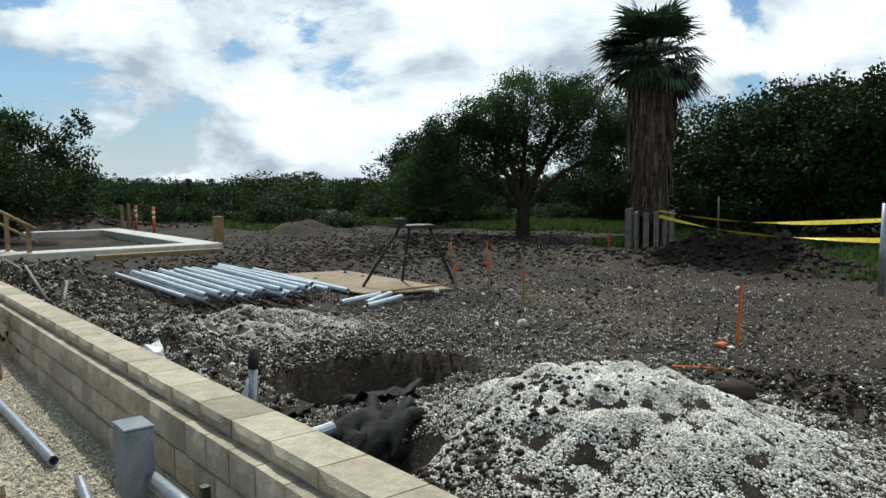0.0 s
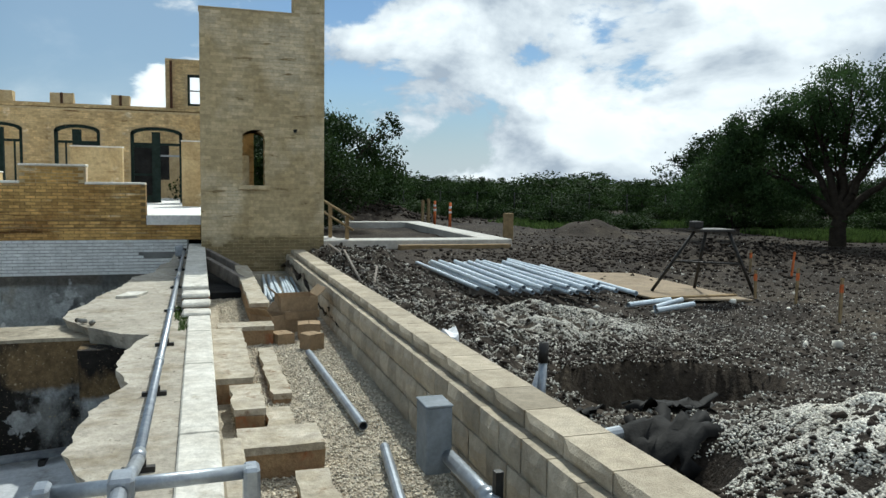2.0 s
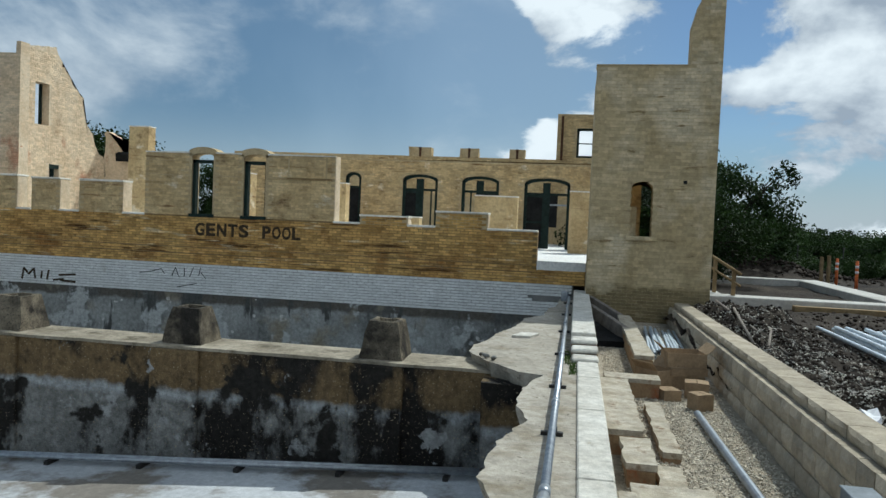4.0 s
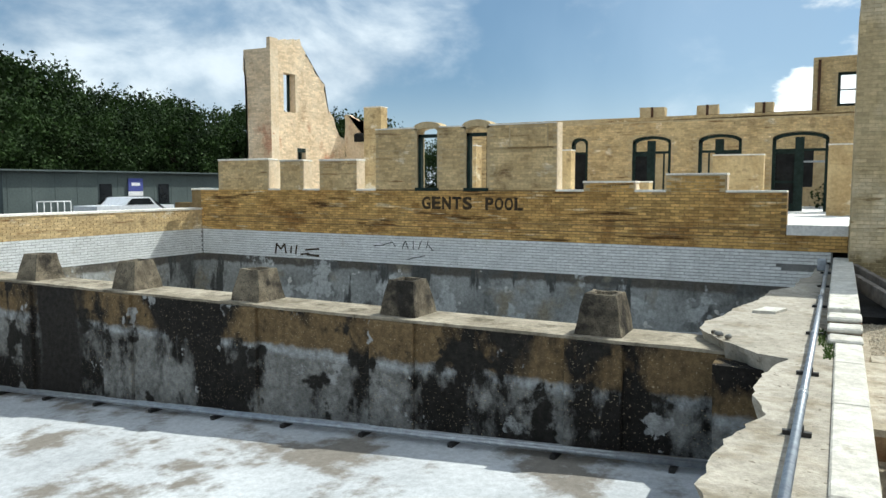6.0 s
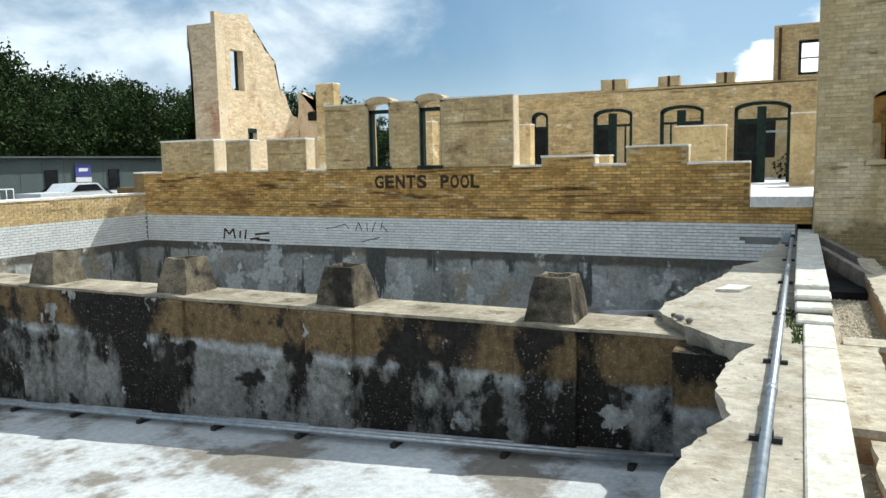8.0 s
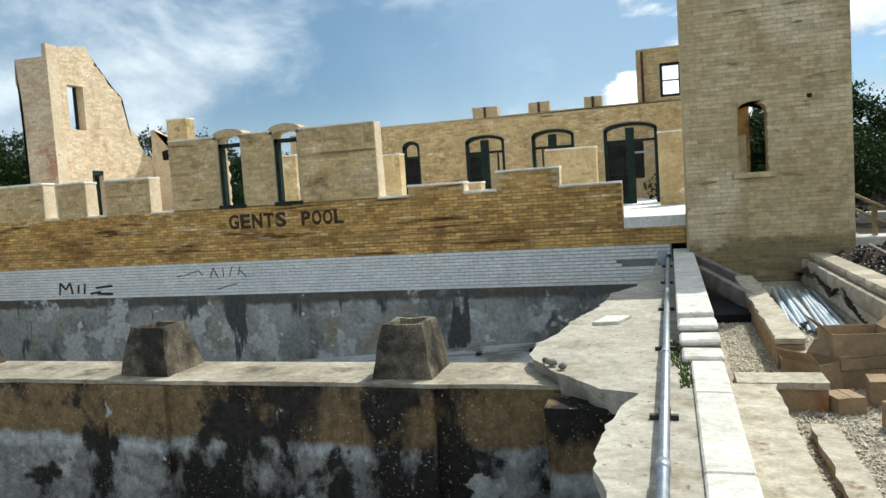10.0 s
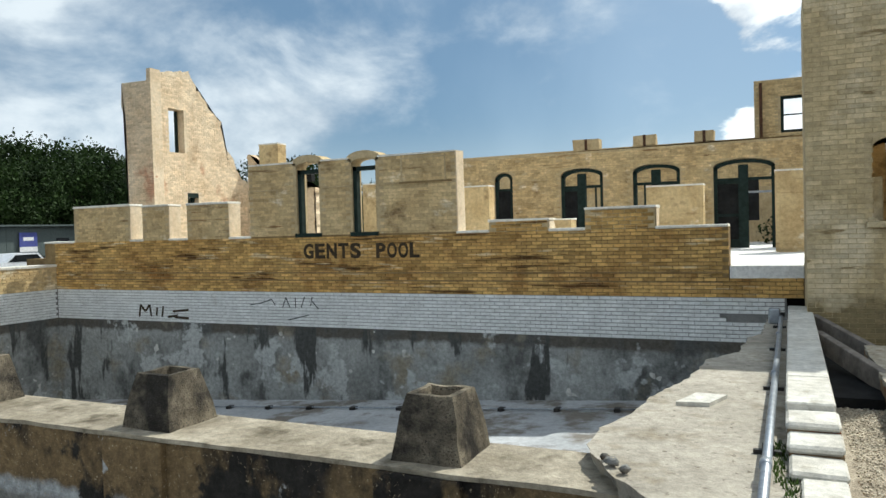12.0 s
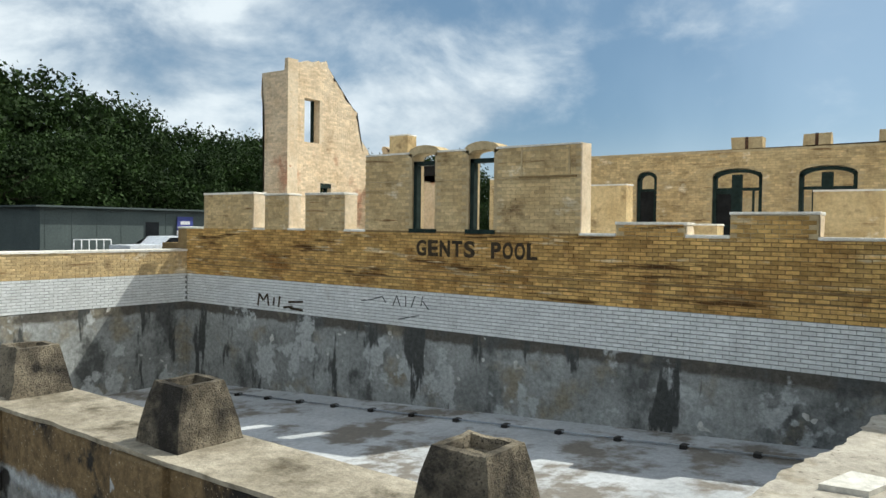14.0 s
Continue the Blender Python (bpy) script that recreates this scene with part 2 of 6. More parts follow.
M_deck = surface("deck_concrete", (0.43, 0.39, 0.325), (0.31, 0.28, 0.23), 1.4, 0.92, 0.5, stain=(0.24, 0.205, 0.15), stain_at=(0.52, 0.68), stain_scale=2.5, spots=(0.19, 0.165, 0.13), spot_scale=16, spot_at=(0.66, 0.70), mott=0.3)
M_coping = surface("coping_stone", (0.62, 0.595, 0.535), (0.48, 0.45, 0.39), 2.5, 0.85, 0.35, stain=(0.30, 0.265, 0.20), stain_at=(0.58, 0.74), stain_scale=4, mott=0.3)
M_footcap = surface("footing_cap", (0.45, 0.40, 0.32), (0.33, 0.285, 0.21), 4, 0.92, 0.5, stain=(0.18, 0.12, 0.07), stain_at=(0.58, 0.7), stain_scale=6, mott=0.35)
M_white = surface("white_slab", (0.78, 0.77, 0.74), (0.70, 0.69, 0.66), 1.5, 0.8, 0.15)
# pale capping mortar, whitened further to paint in the sunlit wall tops
M_cap = surface("mortar_cap", (0.80, 0.77, 0.70), (0.66, 0.62, 0.54), 3, 0.9, 0.4)
BLK = dict(c1=(0.42, 0.365, 0.28), c2=(0.35, 0.30, 0.225), scale=3, rough=0.95, fine=90, bump=0.6)
M_block = surface("tan_block", mott=0.25, vary="object", vary_by=0.2, **BLK)
M_soil = surface("dark_soil", (0.040, 0.031, 0.023), (0.017, 0.013, 0.010), 0.9, 0.97, 1.0, fine=22, spots=(0.17, 0.155, 0.13), spot_scale=26,
                 spot_at=(0.68, 0.71), stain=(0.056, 0.044, 0.031), stain_at=(0.5, 0.65), stain_scale=0.35, mott=0.6)
M_pebble = surface("pale_gravel", (0.60, 0.545, 0.44), (0.46, 0.40, 0.31), 6, 0.92, 0.2, vary="island", vary_by=0.45)
M_rubble = surface("limestone_rubble", (0.68, 0.65, 0.58), (0.44, 0.41, 0.35), 3, 0.94, 0.3, vary="island", vary_by=0.45)
M_clod = surface("soil_clods", (0.046, 0.036, 0.028), (0.026, 0.020, 0.016), 5, 0.97, 0.5, vary="island", vary_by=0.4)
M_gravelbed = surface("gravel_bed", (0.46, 0.40, 0.31), (0.30, 0.26, 0.20), 5, 0.95, 1.0, fine=60, mott=0.4)
M_frame = surface("dark_green_paint", (0.020, 0.034, 0.029), (0.011, 0.019, 0.016), 5, 0.68, 0.1)
M_galv = surface("galvanised_steel", (0.36, 0.39, 0.42), (0.27, 0.29, 0.32), 8, 0.42, 0.05, metal=0.65)
M_bluepipe = surface("pale_steel_pipe", (0.55, 0.61, 0.66), (0.44, 0.50, 0.56), 5, 0.45, 0.05, metal=0.35)
M_boxgrey = surface("grey_box_paint", (0.20, 0.22, 0.24), (0.16, 0.18, 0.195), 6, 0.65, 0.05)
# near black, also used in place of the shade inside gaps and holes
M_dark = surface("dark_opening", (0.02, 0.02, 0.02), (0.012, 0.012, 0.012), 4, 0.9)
M_iron = surface("black_iron", (0.02, 0.019, 0.018), (0.03, 0.027, 0.024), 8, 0.6, 0.1, metal=0.3)
M_wood = surface("weathered_wood", (0.30, 0.22, 0.12), (0.21, 0.15, 0.08), 5, 0.85, 0.3)
M_greywood = surface("grey_wood", (0.24, 0.21, 0.18), (0.15, 0.13, 0.11), 6, 0.9, 0.4)
M_orange = surface("orange_paint", (0.62, 0.16, 0.05), (0.48, 0.12, 0.04), 9, 0.7, 0.1)
M_ply = surface("plywood", (0.30, 0.235, 0.16), (0.22, 0.17, 0.115), 1.2, 0.85, 0.2, stain=(0.12, 0.10, 0.075), stain_at=(0.55, 0.75), stain_scale=2)
M_bark = surface("bark", (0.05, 0.04, 0.03), (0.03, 0.024, 0.018), 6, 0.95, 0.8, fine=25)
M_thatch = surface("dead_fronds", (0.12, 0.09, 0.065), (0.06, 0.045, 0.033), 5, 0.95, 0.5, vary="island", vary_by=0.5)
M_leaf = surface("olive_leaves", (0.046, 0.080, 0.021), (0.014, 0.027, 0.008), 0.6, 0.7, 0, vary="island", vary_by=0.35, trans=0.2)
M_leafd = surface("dark_leaves", (0.034, 0.062, 0.015), (0.010, 0.019, 0.006), 0.5, 0.7, 0, vary="island", vary_by=0.35, trans=0.12)
M_mesquite = surface("mesquite_leaves", (0.060, 0.105, 0.036), (0.026, 0.05, 0.016), 0.5, 0.7, 0, vary="island", vary_by=0.35, trans=0.35)
M_frond = surface("palm_fronds", (0.048, 0.078, 0.038), (0.026, 0.046, 0.022), 2, 0.55, 0, vary="island", vary_by=0.4, trans=0.2)
M_grass = surface("grass", (0.085, 0.13, 0.035), (0.055, 0.09, 0.026), 2, 0.8, 0, vary="island", vary_by=0.5, trans=0.3)
M_metalwall = surface("pale_metal_siding", (0.105, 0.128, 0.125), (0.085, 0.105, 0.103), 0.5, 0.65, 0.05)
M_paint = surface("old_black_lettering", (0.035, 0.028, 0.02), (0.07, 0.05, 0.03), 6, 0.9, 0.1)
M_plastic = surface("black_sheet", (0.010, 0.010, 0.010), (0.018, 0.017, 0.016), 7, 0.75, 0.3, fine=14)
M_card = surface("brown_cardboard", (0.34, 0.245, 0.15), (0.25, 0.18, 0.11), 4, 0.9, 0.1)
M_oldbrick = surface("old_footing_brick", (0.36, 0.26, 0.15), (0.25, 0.16, 0.09), 6, 0.92, 0.5, stain=(0.28, 0.10, 0.045), stain_at=(0.55, 0.68), stain_scale=5)
M_tape = surface("yellow_tape", (0.80, 0.62, 0.04), (0.72, 0.52, 0.03), 9, 0.5, 0)
M_blue = surface("blue_banner", (0.06, 0.08, 0.30), (0.05, 0.06, 0.24), 4, 0.6, 0)
M_signwhite = surface("sign_white", (0.75, 0.75, 0.75), (0.68, 0.68, 0.70), 4, 0.6, 0)
M_car = surface("white_car_paint", (0.70, 0.72, 0.75), (0.66, 0.68, 0.72), 2, 0.3, 0)
M_glass = surface("dark_glass", (0.012, 0.014, 0.016), (0.02, 0.022, 0.025), 2, 0.1, 0)
M_conc = surface("form_concrete", (0.52, 0.50, 0.46), (0.42, 0.40, 0.365), 1.5, 0.85, 0.2)
M_rust = surface("rusted_metal", (0.10, 0.05, 0.03), (0.06, 0.035, 0.025), 8, 0.85, 0.3)

# ---------- building helpers ----------
V = Vector


def link_mesh(name, verts, faces, material, parent=None, label="", smooth=False):
    me = bpy.data.meshes.new(name)
    me.from_pydata([tuple(v) for v in verts], [], [tuple(q) for q in faces])
    me.update()
    if smooth:
        for p in me.polygons:
            p.use_smooth = True
    me.materials.append(material)
    ob = new(name, me)
    if parent is not None:
        ob.parent = parent
    if label:
        ob["label"] = label
    return ob


def part(name, bm, material, parent=None, label="", smooth=False):
    me = bpy.data.meshes.new(name)
    bmesh.ops.recalc_face_normals(bm, faces=bm.faces)
    bm.to_mesh(me)
    bm.free()
    if smooth:
        for p in me.polygons:
            p.use_smooth = True
    me.materials.append(material)
    ob = new(name, me)
    if parent is not None:
        ob.parent = parent
    if label:
        ob["label"] = label
    return ob


def add_box(bm, x0, x1, y0, y1, z0, z1, bevel=0.0, taper=0.0, jit=0.0, rng=None):
    vs = []
    for z, k in ((z0, 0), (z1, taper)):
        for x, y in ((x0 + k, y0 + k), (x1 - k, y0 + k), (x1 - k, y1 - k), (x0 + k, y1 - k)):
            p = V((x, y, z))
            if jit:
                r = rng or random
                p += V((r.uniform(-jit, jit), r.uniform(-jit, jit), r.uniform(-jit, jit)))
            vs.append(bm.verts.new(p))
    fs = [bm.faces.new([vs[i] for i in q]) for q in ((3, 2, 1, 0), (4, 5, 6, 7), (0, 1, 5, 4), (1, 2, 6, 5), (2, 3, 7, 6), (3, 0, 4, 7))]
    if bevel:
        es = list({e for q in fs for e in q.edges})
        bmesh.ops.bevel(bm, geom=es, offset=bevel, segments=1, affect="EDGES")
    return vs


def box(name, x0, x1, y0, y1, z0, z1, material, parent=None, label="", bevel=0.0, taper=0.0, jit=0.0):
    bm = bmesh.new()
    add_box(bm, x0, x1, y0, y1, z0, z1, bevel, taper, jit)
    return part(name, bm, material, parent, label)


def add_tube(bm, a, b, r, n=10, r2=None, caps=True):
    a, b = V(a), V(b)
    r2 = r if r2 is None else r2
    d = (b - a).normalized()
    u = d.orthogonal().normalized()
    w = d.cross(u)
    rings = []
    for p, q in ((a, r), (b, r2)):
        rings.append([bm.verts.new(p + (u * math.cos(2 * math.pi * i / n) + w * math.sin(2 * math.pi * i / n)) * q) for i in range(n)])
    for i in range(n):
        bm.faces.new((rings[0][i], rings[0][(i + 1) % n], rings[1][(i + 1) % n], rings[1][i]))
    if caps:
        bm.faces.new(rings[0][::-1]); bm.faces.new(rings[1])


def tube(name, a, b, r, material, parent=None, label="", n=10, r2=None):
    bm = bmesh.new()
    add_tube(bm, a, b, r, n, r2)
    return part(name, bm, material, parent, label, smooth=True)


def hollow_pipe(name, a, b, r, material, parent=None):
    """A pipe with an open dark bore."""
    bm = bmesh.new()
    a, b = V(a), V(b)
    d = (b - a).normalized()
    add_tube(bm, a, b, r, 12, caps=False)
    for end, s in ((a, 1), (b, -1)):
        u = d.orthogonal().normalized(); w = d.cross(u)
        ring = lambda q, off: [bm.verts.new(end + d * off * s + (u * math.cos(2 * math.pi * i / 12) + w * math.sin(2 * math.pi * i / 12)) * q) for i in range(12)]
        o, i1, i2 = ring(r, 0), ring(r * 0.86, 0), ring(r * 0.8, 0.25)
        for i in range(12):
            j = (i + 1) % 12
            bm.faces.new((o[i], o[j], i1[j], i1[i])); bm.faces.new((i1[i], i1[j], i2[j], i2[i]))
        bm.faces.new(i2)
    bmesh.ops.remove_doubles(bm, verts=bm.verts, dist=1e-5)
    return part(name, bm, material, parent, smooth=False)


def extrude_poly(name, pts, axis, a0, a1, material, parent=None, label=""):
    """A flat outline pushed along an axis. pts: (x,z) for axis 'y', (y,z) for 'x', (x,y) for 'z'."""
    def p3(p, d):
        return {"y": (p[0], d, p[1]), "x": (d, p[0], p[1]), "z": (p[0], p[1], d)}[axis]
    bm = bmesh.new()
    A = [bm.verts.new(p3(p, a0)) for p in pts]
    B = [bm.verts.new(p3(p, a1)) for p in pts]
    n = len(pts)
    fs = [bm.faces.new(A), bm.faces.new(B[::-1])]
    for i in range(n):
        bm.faces.new((A[i], B[i], B[(i + 1) % n], A[(i + 1) % n]))
    bmesh.ops.triangulate(bm, faces=fs)
    return part(name, bm, material, parent, label)


def thing(name, label, category, at=(0, 0, 0), group="", kind=""):
    e = new(name)
    e.location = at
    return tagged(e, label, category, group, kind)


def wall_cells(xs, zs, inside):
    xs, zs = sorted(set(xs)), sorted(set(zs))
    for i in range(len(xs) - 1):
        for j in range(len(zs) - 1):
            if inside((xs[i] + xs[i + 1]) / 2, (zs[j] + zs[j + 1]) / 2):
                yield xs[i], xs[i + 1], zs[j], zs[j + 1]


BRICK_MESH = {}


def brick_mesh(material, L, H, D):
    key = (material.name, round(L, 3), round(H, 3), round(D, 3))
    if key not in BRICK_MESH:
        bm = bmesh.new()
        c = 0.004
        vs = [bm.verts.new(p) for p in ((-L / 2, 0, -H / 2), (L / 2, 0, -H / 2), (L / 2, 0, H / 2), (-L / 2, 0, H / 2),
              (-L / 2 + c, -D, -H / 2 + c), (L / 2 - c, -D, -H / 2 + c), (L / 2 - c, -D, H / 2 - c), (-L / 2 + c, -D, H / 2 - c))]
        for q in ((4, 5, 6, 7), (0, 1, 5, 4), (1, 2, 6, 5), (2, 3, 7, 6), (3, 0, 4, 7)):
            bm.faces.new([vs[i] for i in q])
        me = bpy.data.meshes.new("brick")
        bm.to_mesh(me); bm.free()
        me.materials.append(material)
        BRICK_MESH[key] = me
    return BRICK_MESH[key]


def lay_bricks(parent, frame_of, u0, u1, z0, z1, inside, m_piece, m_rest, near, L=0.205, H=0.0677, D=0.012, gap=0.009, name="brick", limit=290, seed=1, lean=0.006, skip=0.0, vgap=None):
    """Courses of bricks on a wall face. frame_of(u, z): place; bricks face the frame's -y. near(u, z): built as single pieces."""
    rng = random.Random(seed)
    vgap = gap if vgap is None else vgap
    rows = int(round((z1 - z0) / H))
    count = 0
    verts, faces = [], []
    base = frame_of.to_3x3()
    for r in range(rows):
        z = z0 + (r + 0.5) * H
        u = u0 - (0.5 * L if r % 2 else 0)
        while u < u1:
            a, b = max(u, u0), min(u + L, u1)
            u += L
            mid = (a + b) / 2
            if b - a < 0.05 or not inside(mid, z) or not inside(a + 0.02, z) or not inside(b - 0.02, z):
                continue
            if rng.random() < skip:
                continue
            full = b - a > L - 1e-4
            d = D + rng.uniform(-lean, lean) * 0.6
            if full and count < limit and near(mid, z):
                ob = new(name, brick_mesh(m_piece, L - vgap, H - gap, D))
                ob.matrix_world = frame_of @ Matrix.Translation((mid, rng.uniform(-lean, lean) * 0.6, z))
                if parent is not None:
                    ob.parent = parent
                count += 1
                continue
            x0, x1, za, zb = a + vgap / 2, b - vgap / 2, z - (H - gap) / 2, z + (H - gap) / 2
            n = len(verts)
            for p in ((x0, 0, za), (x1, 0, za), (x1, 0, zb), (x0, 0, zb), (x0 + .003, -d, za + .003), (x1 - .003, -d, za + .003), (x1 - .003, -d, zb - .003), (x0 + .003, -d, zb - .003)):
                verts.append(frame_of @ V(p))
            for q in ((4, 5, 6, 7), (0, 1, 5, 4), (1, 2, 6, 5), (2, 3, 7, 6), (3, 0, 4, 7)):
                faces.append([n + i for i in q])
    if verts:
        ob = link_mesh(name + "work", verts, faces, m_rest, parent)
        ob["kind"] = "stuff"


def stones(name, pts, sizes, material, seed, flat=0.65, chips=False):
    """Many small irregular stones in one mesh."""
    g = np.random.RandomState(seed)
    t = (1 + 5 ** 0.5) / 2
    iv = np.array([(-1, t, 0), (1, t, 0), (-1, -t, 0), (1, -t, 0), (0, -1, t), (0, 1, t), (0, -1, -t), (0, 1, -t), (t, 0, -1), (t, 0, 1), (-t, 0, -1), (-t, 0, 1)]) / 1.9
    fi = np.array([(0, 11, 5), (0, 5, 1), (0, 1, 7), (0, 7, 10), (0, 10, 11), (1, 5, 9), (5, 11, 4), (11, 10, 2), (10, 7, 6), (7, 1, 8),
                   (3, 9, 4), (3, 4, 2), (3, 2, 6), (3, 6, 8), (3, 8, 9), (4, 9, 5), (2, 4, 11), (6, 2, 10), (8, 6, 7), (9, 8, 1)])
    if chips:
        iv = np.array([(1, 0.2, 0), (-0.2, 1, 0), (-1, -0.1, 0.1), (0.1, -1, 0), (0, 0, 1), (0, 0, -1)])
        fi = np.array([(0, 1, 4), (1, 2, 4), (2, 3, 4), (3, 0, 4), (1, 0, 5), (2, 1, 5), (3, 2, 5), (0, 3, 5)])
    n, k = len(pts), len(iv)
    sc = np.stack([g.uniform(0.7, 1.4, n), g.uniform(0.6, 1.1, n), g.uniform(0.5, 0.9, n) * flat / 0.65], 1) * np.asarray(sizes)[:, None]
    a = g.uniform(0, 6.28, n)
    v = iv[None] * (1 + g.uniform(-0.25, 0.25, (n, k, 1))) * sc[:, None]
    c, s = np.cos(a)[:, None], np.sin(a)[:, None]
    x, y = v[..., 0] * c - v[..., 1] * s, v[..., 0] * s + v[..., 1] * c
    v = np.stack([x, y, v[..., 2]], -1) + np.asarray(pts)[:, None]
    faces = fi[None] + (np.arange(n) * k)[:, None, None]
    return soup(name, v.reshape(-1, 3), faces.reshape(-1, 3), material)


def soup(name, v, faces, material, parent=None):
    me = bpy.data.meshes.new(name)
    k = faces.shape[1]
    me.vertices.add(len(v)); me.vertices.foreach_set("co", np.ascontiguousarray(v, dtype=np.float32).ravel())
    me.loops.add(faces.size); me.loops.foreach_set("vertex_index", np.ascontiguousarray(faces, dtype=np.int32).ravel())
    me.polygons.add(len(faces)); me.polygons.foreach_set("loop_start", np.arange(0, faces.size, k, dtype=np.int32))
    me.update(calc_edges=True)
    me.validate()
    me.materials.append(material)
    ob = new(name, me)
    if parent is not None:
        ob.parent = parent
    return ob

# ---------- ground ----------


def bumpf(x, y, cx, cy, rx, ry, h):
    d = ((x - cx) / rx) ** 2 + ((y - cy) / ry) ** 2
    return h * math.exp(-d)


def ground_z(x, y):
    z = -0.55
    if x > 1.7 and x < 40 and -6 < y < 60:
        n1 = noise.noise((x * 0.5, y * 0.5, 3.3))
        n2 = noise.noise((x * 1.7, y * 1.7, 7.7))
        n3 = noise.noise((x * 4.5, y * 4.5, 1.2))
        z += 0.05 * n1 + 0.04 * n2 + 0.028 * n3 + 0.016 * noise.noise((x * 9.5, y * 9.5, 4.4))
        bank = bumpf(x, 0, 2.5, 0, 1.2, 1, 0.30)
        if y > 6.0:
            z += bank * min(1.0, (y - 6.0) / 1.5) * max(0.0, min(1.0, (18 - y) / 2.0)) * (1 + 0.5 * n2 + 0.5 * n3)
        z += bumpf(x, y, 4.5, 4.1, 1.35, 1.25, 0.62 + 0.06 * n3)
        z += bumpf(x, y, 4.5, 9.4, 1.5, 1.0, 0.28 + 0.15 * n2)
        z += bumpf(x, y, 3.4, 15.2, 1.0, 1.8, 0.35 + 0.15 * n2)
        z -= 0.75 * max(0.0, 1 - (((x - 4.6) / 1.25) ** 2 + ((y - 7.0) / 0.75) ** 2) * (1 + 0.5 * n2)) ** 0.6 if ((x - 4.6) / 1.25) ** 2 + ((y - 7.0) / 0.75) ** 2 < 0.95 else 0.0
        z -= bumpf(x, y, 3.15, 5.1, 0.55, 0.42, 0.75)
        z -= bumpf(x, y, 3.1, 6.6, 0.6, 0.35, 0.25)
        z += bumpf(x, y, 13.6, 17.0, 2.6, 1.0, 0.32 + 0.35 * n2 + 0.2 * n3)
        z += bumpf(x, y, 14.3, 26.0, 1.4, 0.9, 0.6 + 0.2 * n2)
        z += bumpf(x, y, 17.2, 9.8, 1.1, 2.2, 0.55 + 0.5 * n2 + 0.3 * n3)
        z += bumpf(x, y, 6.5, 36.0, 3.5, 1.5, 1.3 + 0.3 * n2)
        z += bumpf(x, y, 7.0, 3.6, 0.5, 0.8, 0.12 + 0.25 * n3)
    return z


def steps(*spans):
    out = []
    for a, b, s in spans:
        out += list(np.arange(a, b, s))
    return out


gx = [-2500, -700, -250, -120, -80, -60, -45, -30, -22, -17.9] + steps((1.80, 9, 0.13), (9, 24, 0.3), (24, 42, 1.5)) + [50, 70, 110, 200, 450, 1000, 2500]
gy = [-2500, -700, -200, -60, -25, -12, -6.5] + steps((-4, 0, 0.5), (0, 12, 0.13), (12, 18.5, 0.25)) + [18.7] + steps((19, 30, 0.4), (30, 45, 1.5)) + [50, 65, 90, 140, 300, 800, 2500]
gverts = [(x, y, ground_z(x, y)) for x in gx for y in gy]
ny = len(gy)
gfaces = []
for i in range(len(gx) - 1):
    for j in range(ny - 1):
        cx, cy = (gx[i] + gx[i + 1]) / 2, (gy[j] + gy[j + 1]) / 2
        if -17.95 < cx < 1.8 and -6.6 < cy < 18.7:
            continue
        gfaces.append((i * ny + j, (i + 1) * ny + j, (i + 1) * ny + j + 1, i * ny + j + 1))
tagged(link_mesh("ground", gverts, gfaces, M_soil, smooth=True), "dark churned construction soil with pale gravel specks", "ground", kind="structure")

# gravel heap, scattered stones and clods over the yard
rs = np.random.RandomState(5)


def scatter(n, cx, cy, sx, sy, s0, s1, sink=0.2):
    p, q = [], []
    while len(p) < n:
        x, y = rs.normal(cx, sx), rs.normal(cy, sy)
        if not (2.35 < x < 32 and -3 < y < 42) or (2.7 < x < 9.4 and 21 < y < 32) or ((x - 4.6) / 1.15) ** 2 + ((y - 7.0) / 0.7) ** 2 < 1 or ((x - 3.15) / 0.6) ** 2 + ((y - 5.1) / 0.5) ** 2 < 1:
            continue
        s = rs.uniform(s0, s1)
        p.append((x, y, ground_z(x, y) + s * sink)); q.append(s)
    return p, q


def rubble_cover(name, label, groups, material, seed):
    P, S = [], []
    for g in groups:
        p, s = scatter(*g)
        P += p; S += s
    return tagged(stones(name, np.array(P), np.array(S), material, seed, chips=True), label, "gravel", kind="stuff")


rubble_cover("gravel_heap", "heap of pale crushed limestone on dark soil",
             [(70000, 4.5, 3.95, 0.72, 0.68, 0.005, 0.015), (16000, 4.3, 9.0, 0.9, 0.5, 0.005, 0.013), (5000, 3.0, 13.5, 0.7, 2.2, 0.006, 0.016),
              (9000, 5.4, 2.7, 1.3, 0.6, 0.005, 0.015), (15000, 3.2, 9.5, 0.5, 2.4, 0.005, 0.014)], M_rubble, 3)
rubble_cover("scattered_stones", "pale stones scattered over the churned soil",
             [(9000, 8.0, 7.0, 3.0, 3.0, 0.005, 0.016), (5000, 5, 6.5, 2.0, 2.0, 0.005, 0.018), (1500, 12, 12, 4, 4, 0.008, 0.025), (60, 8, 8, 4, 4, 0.03, 0.06)], M_rubble, 4)
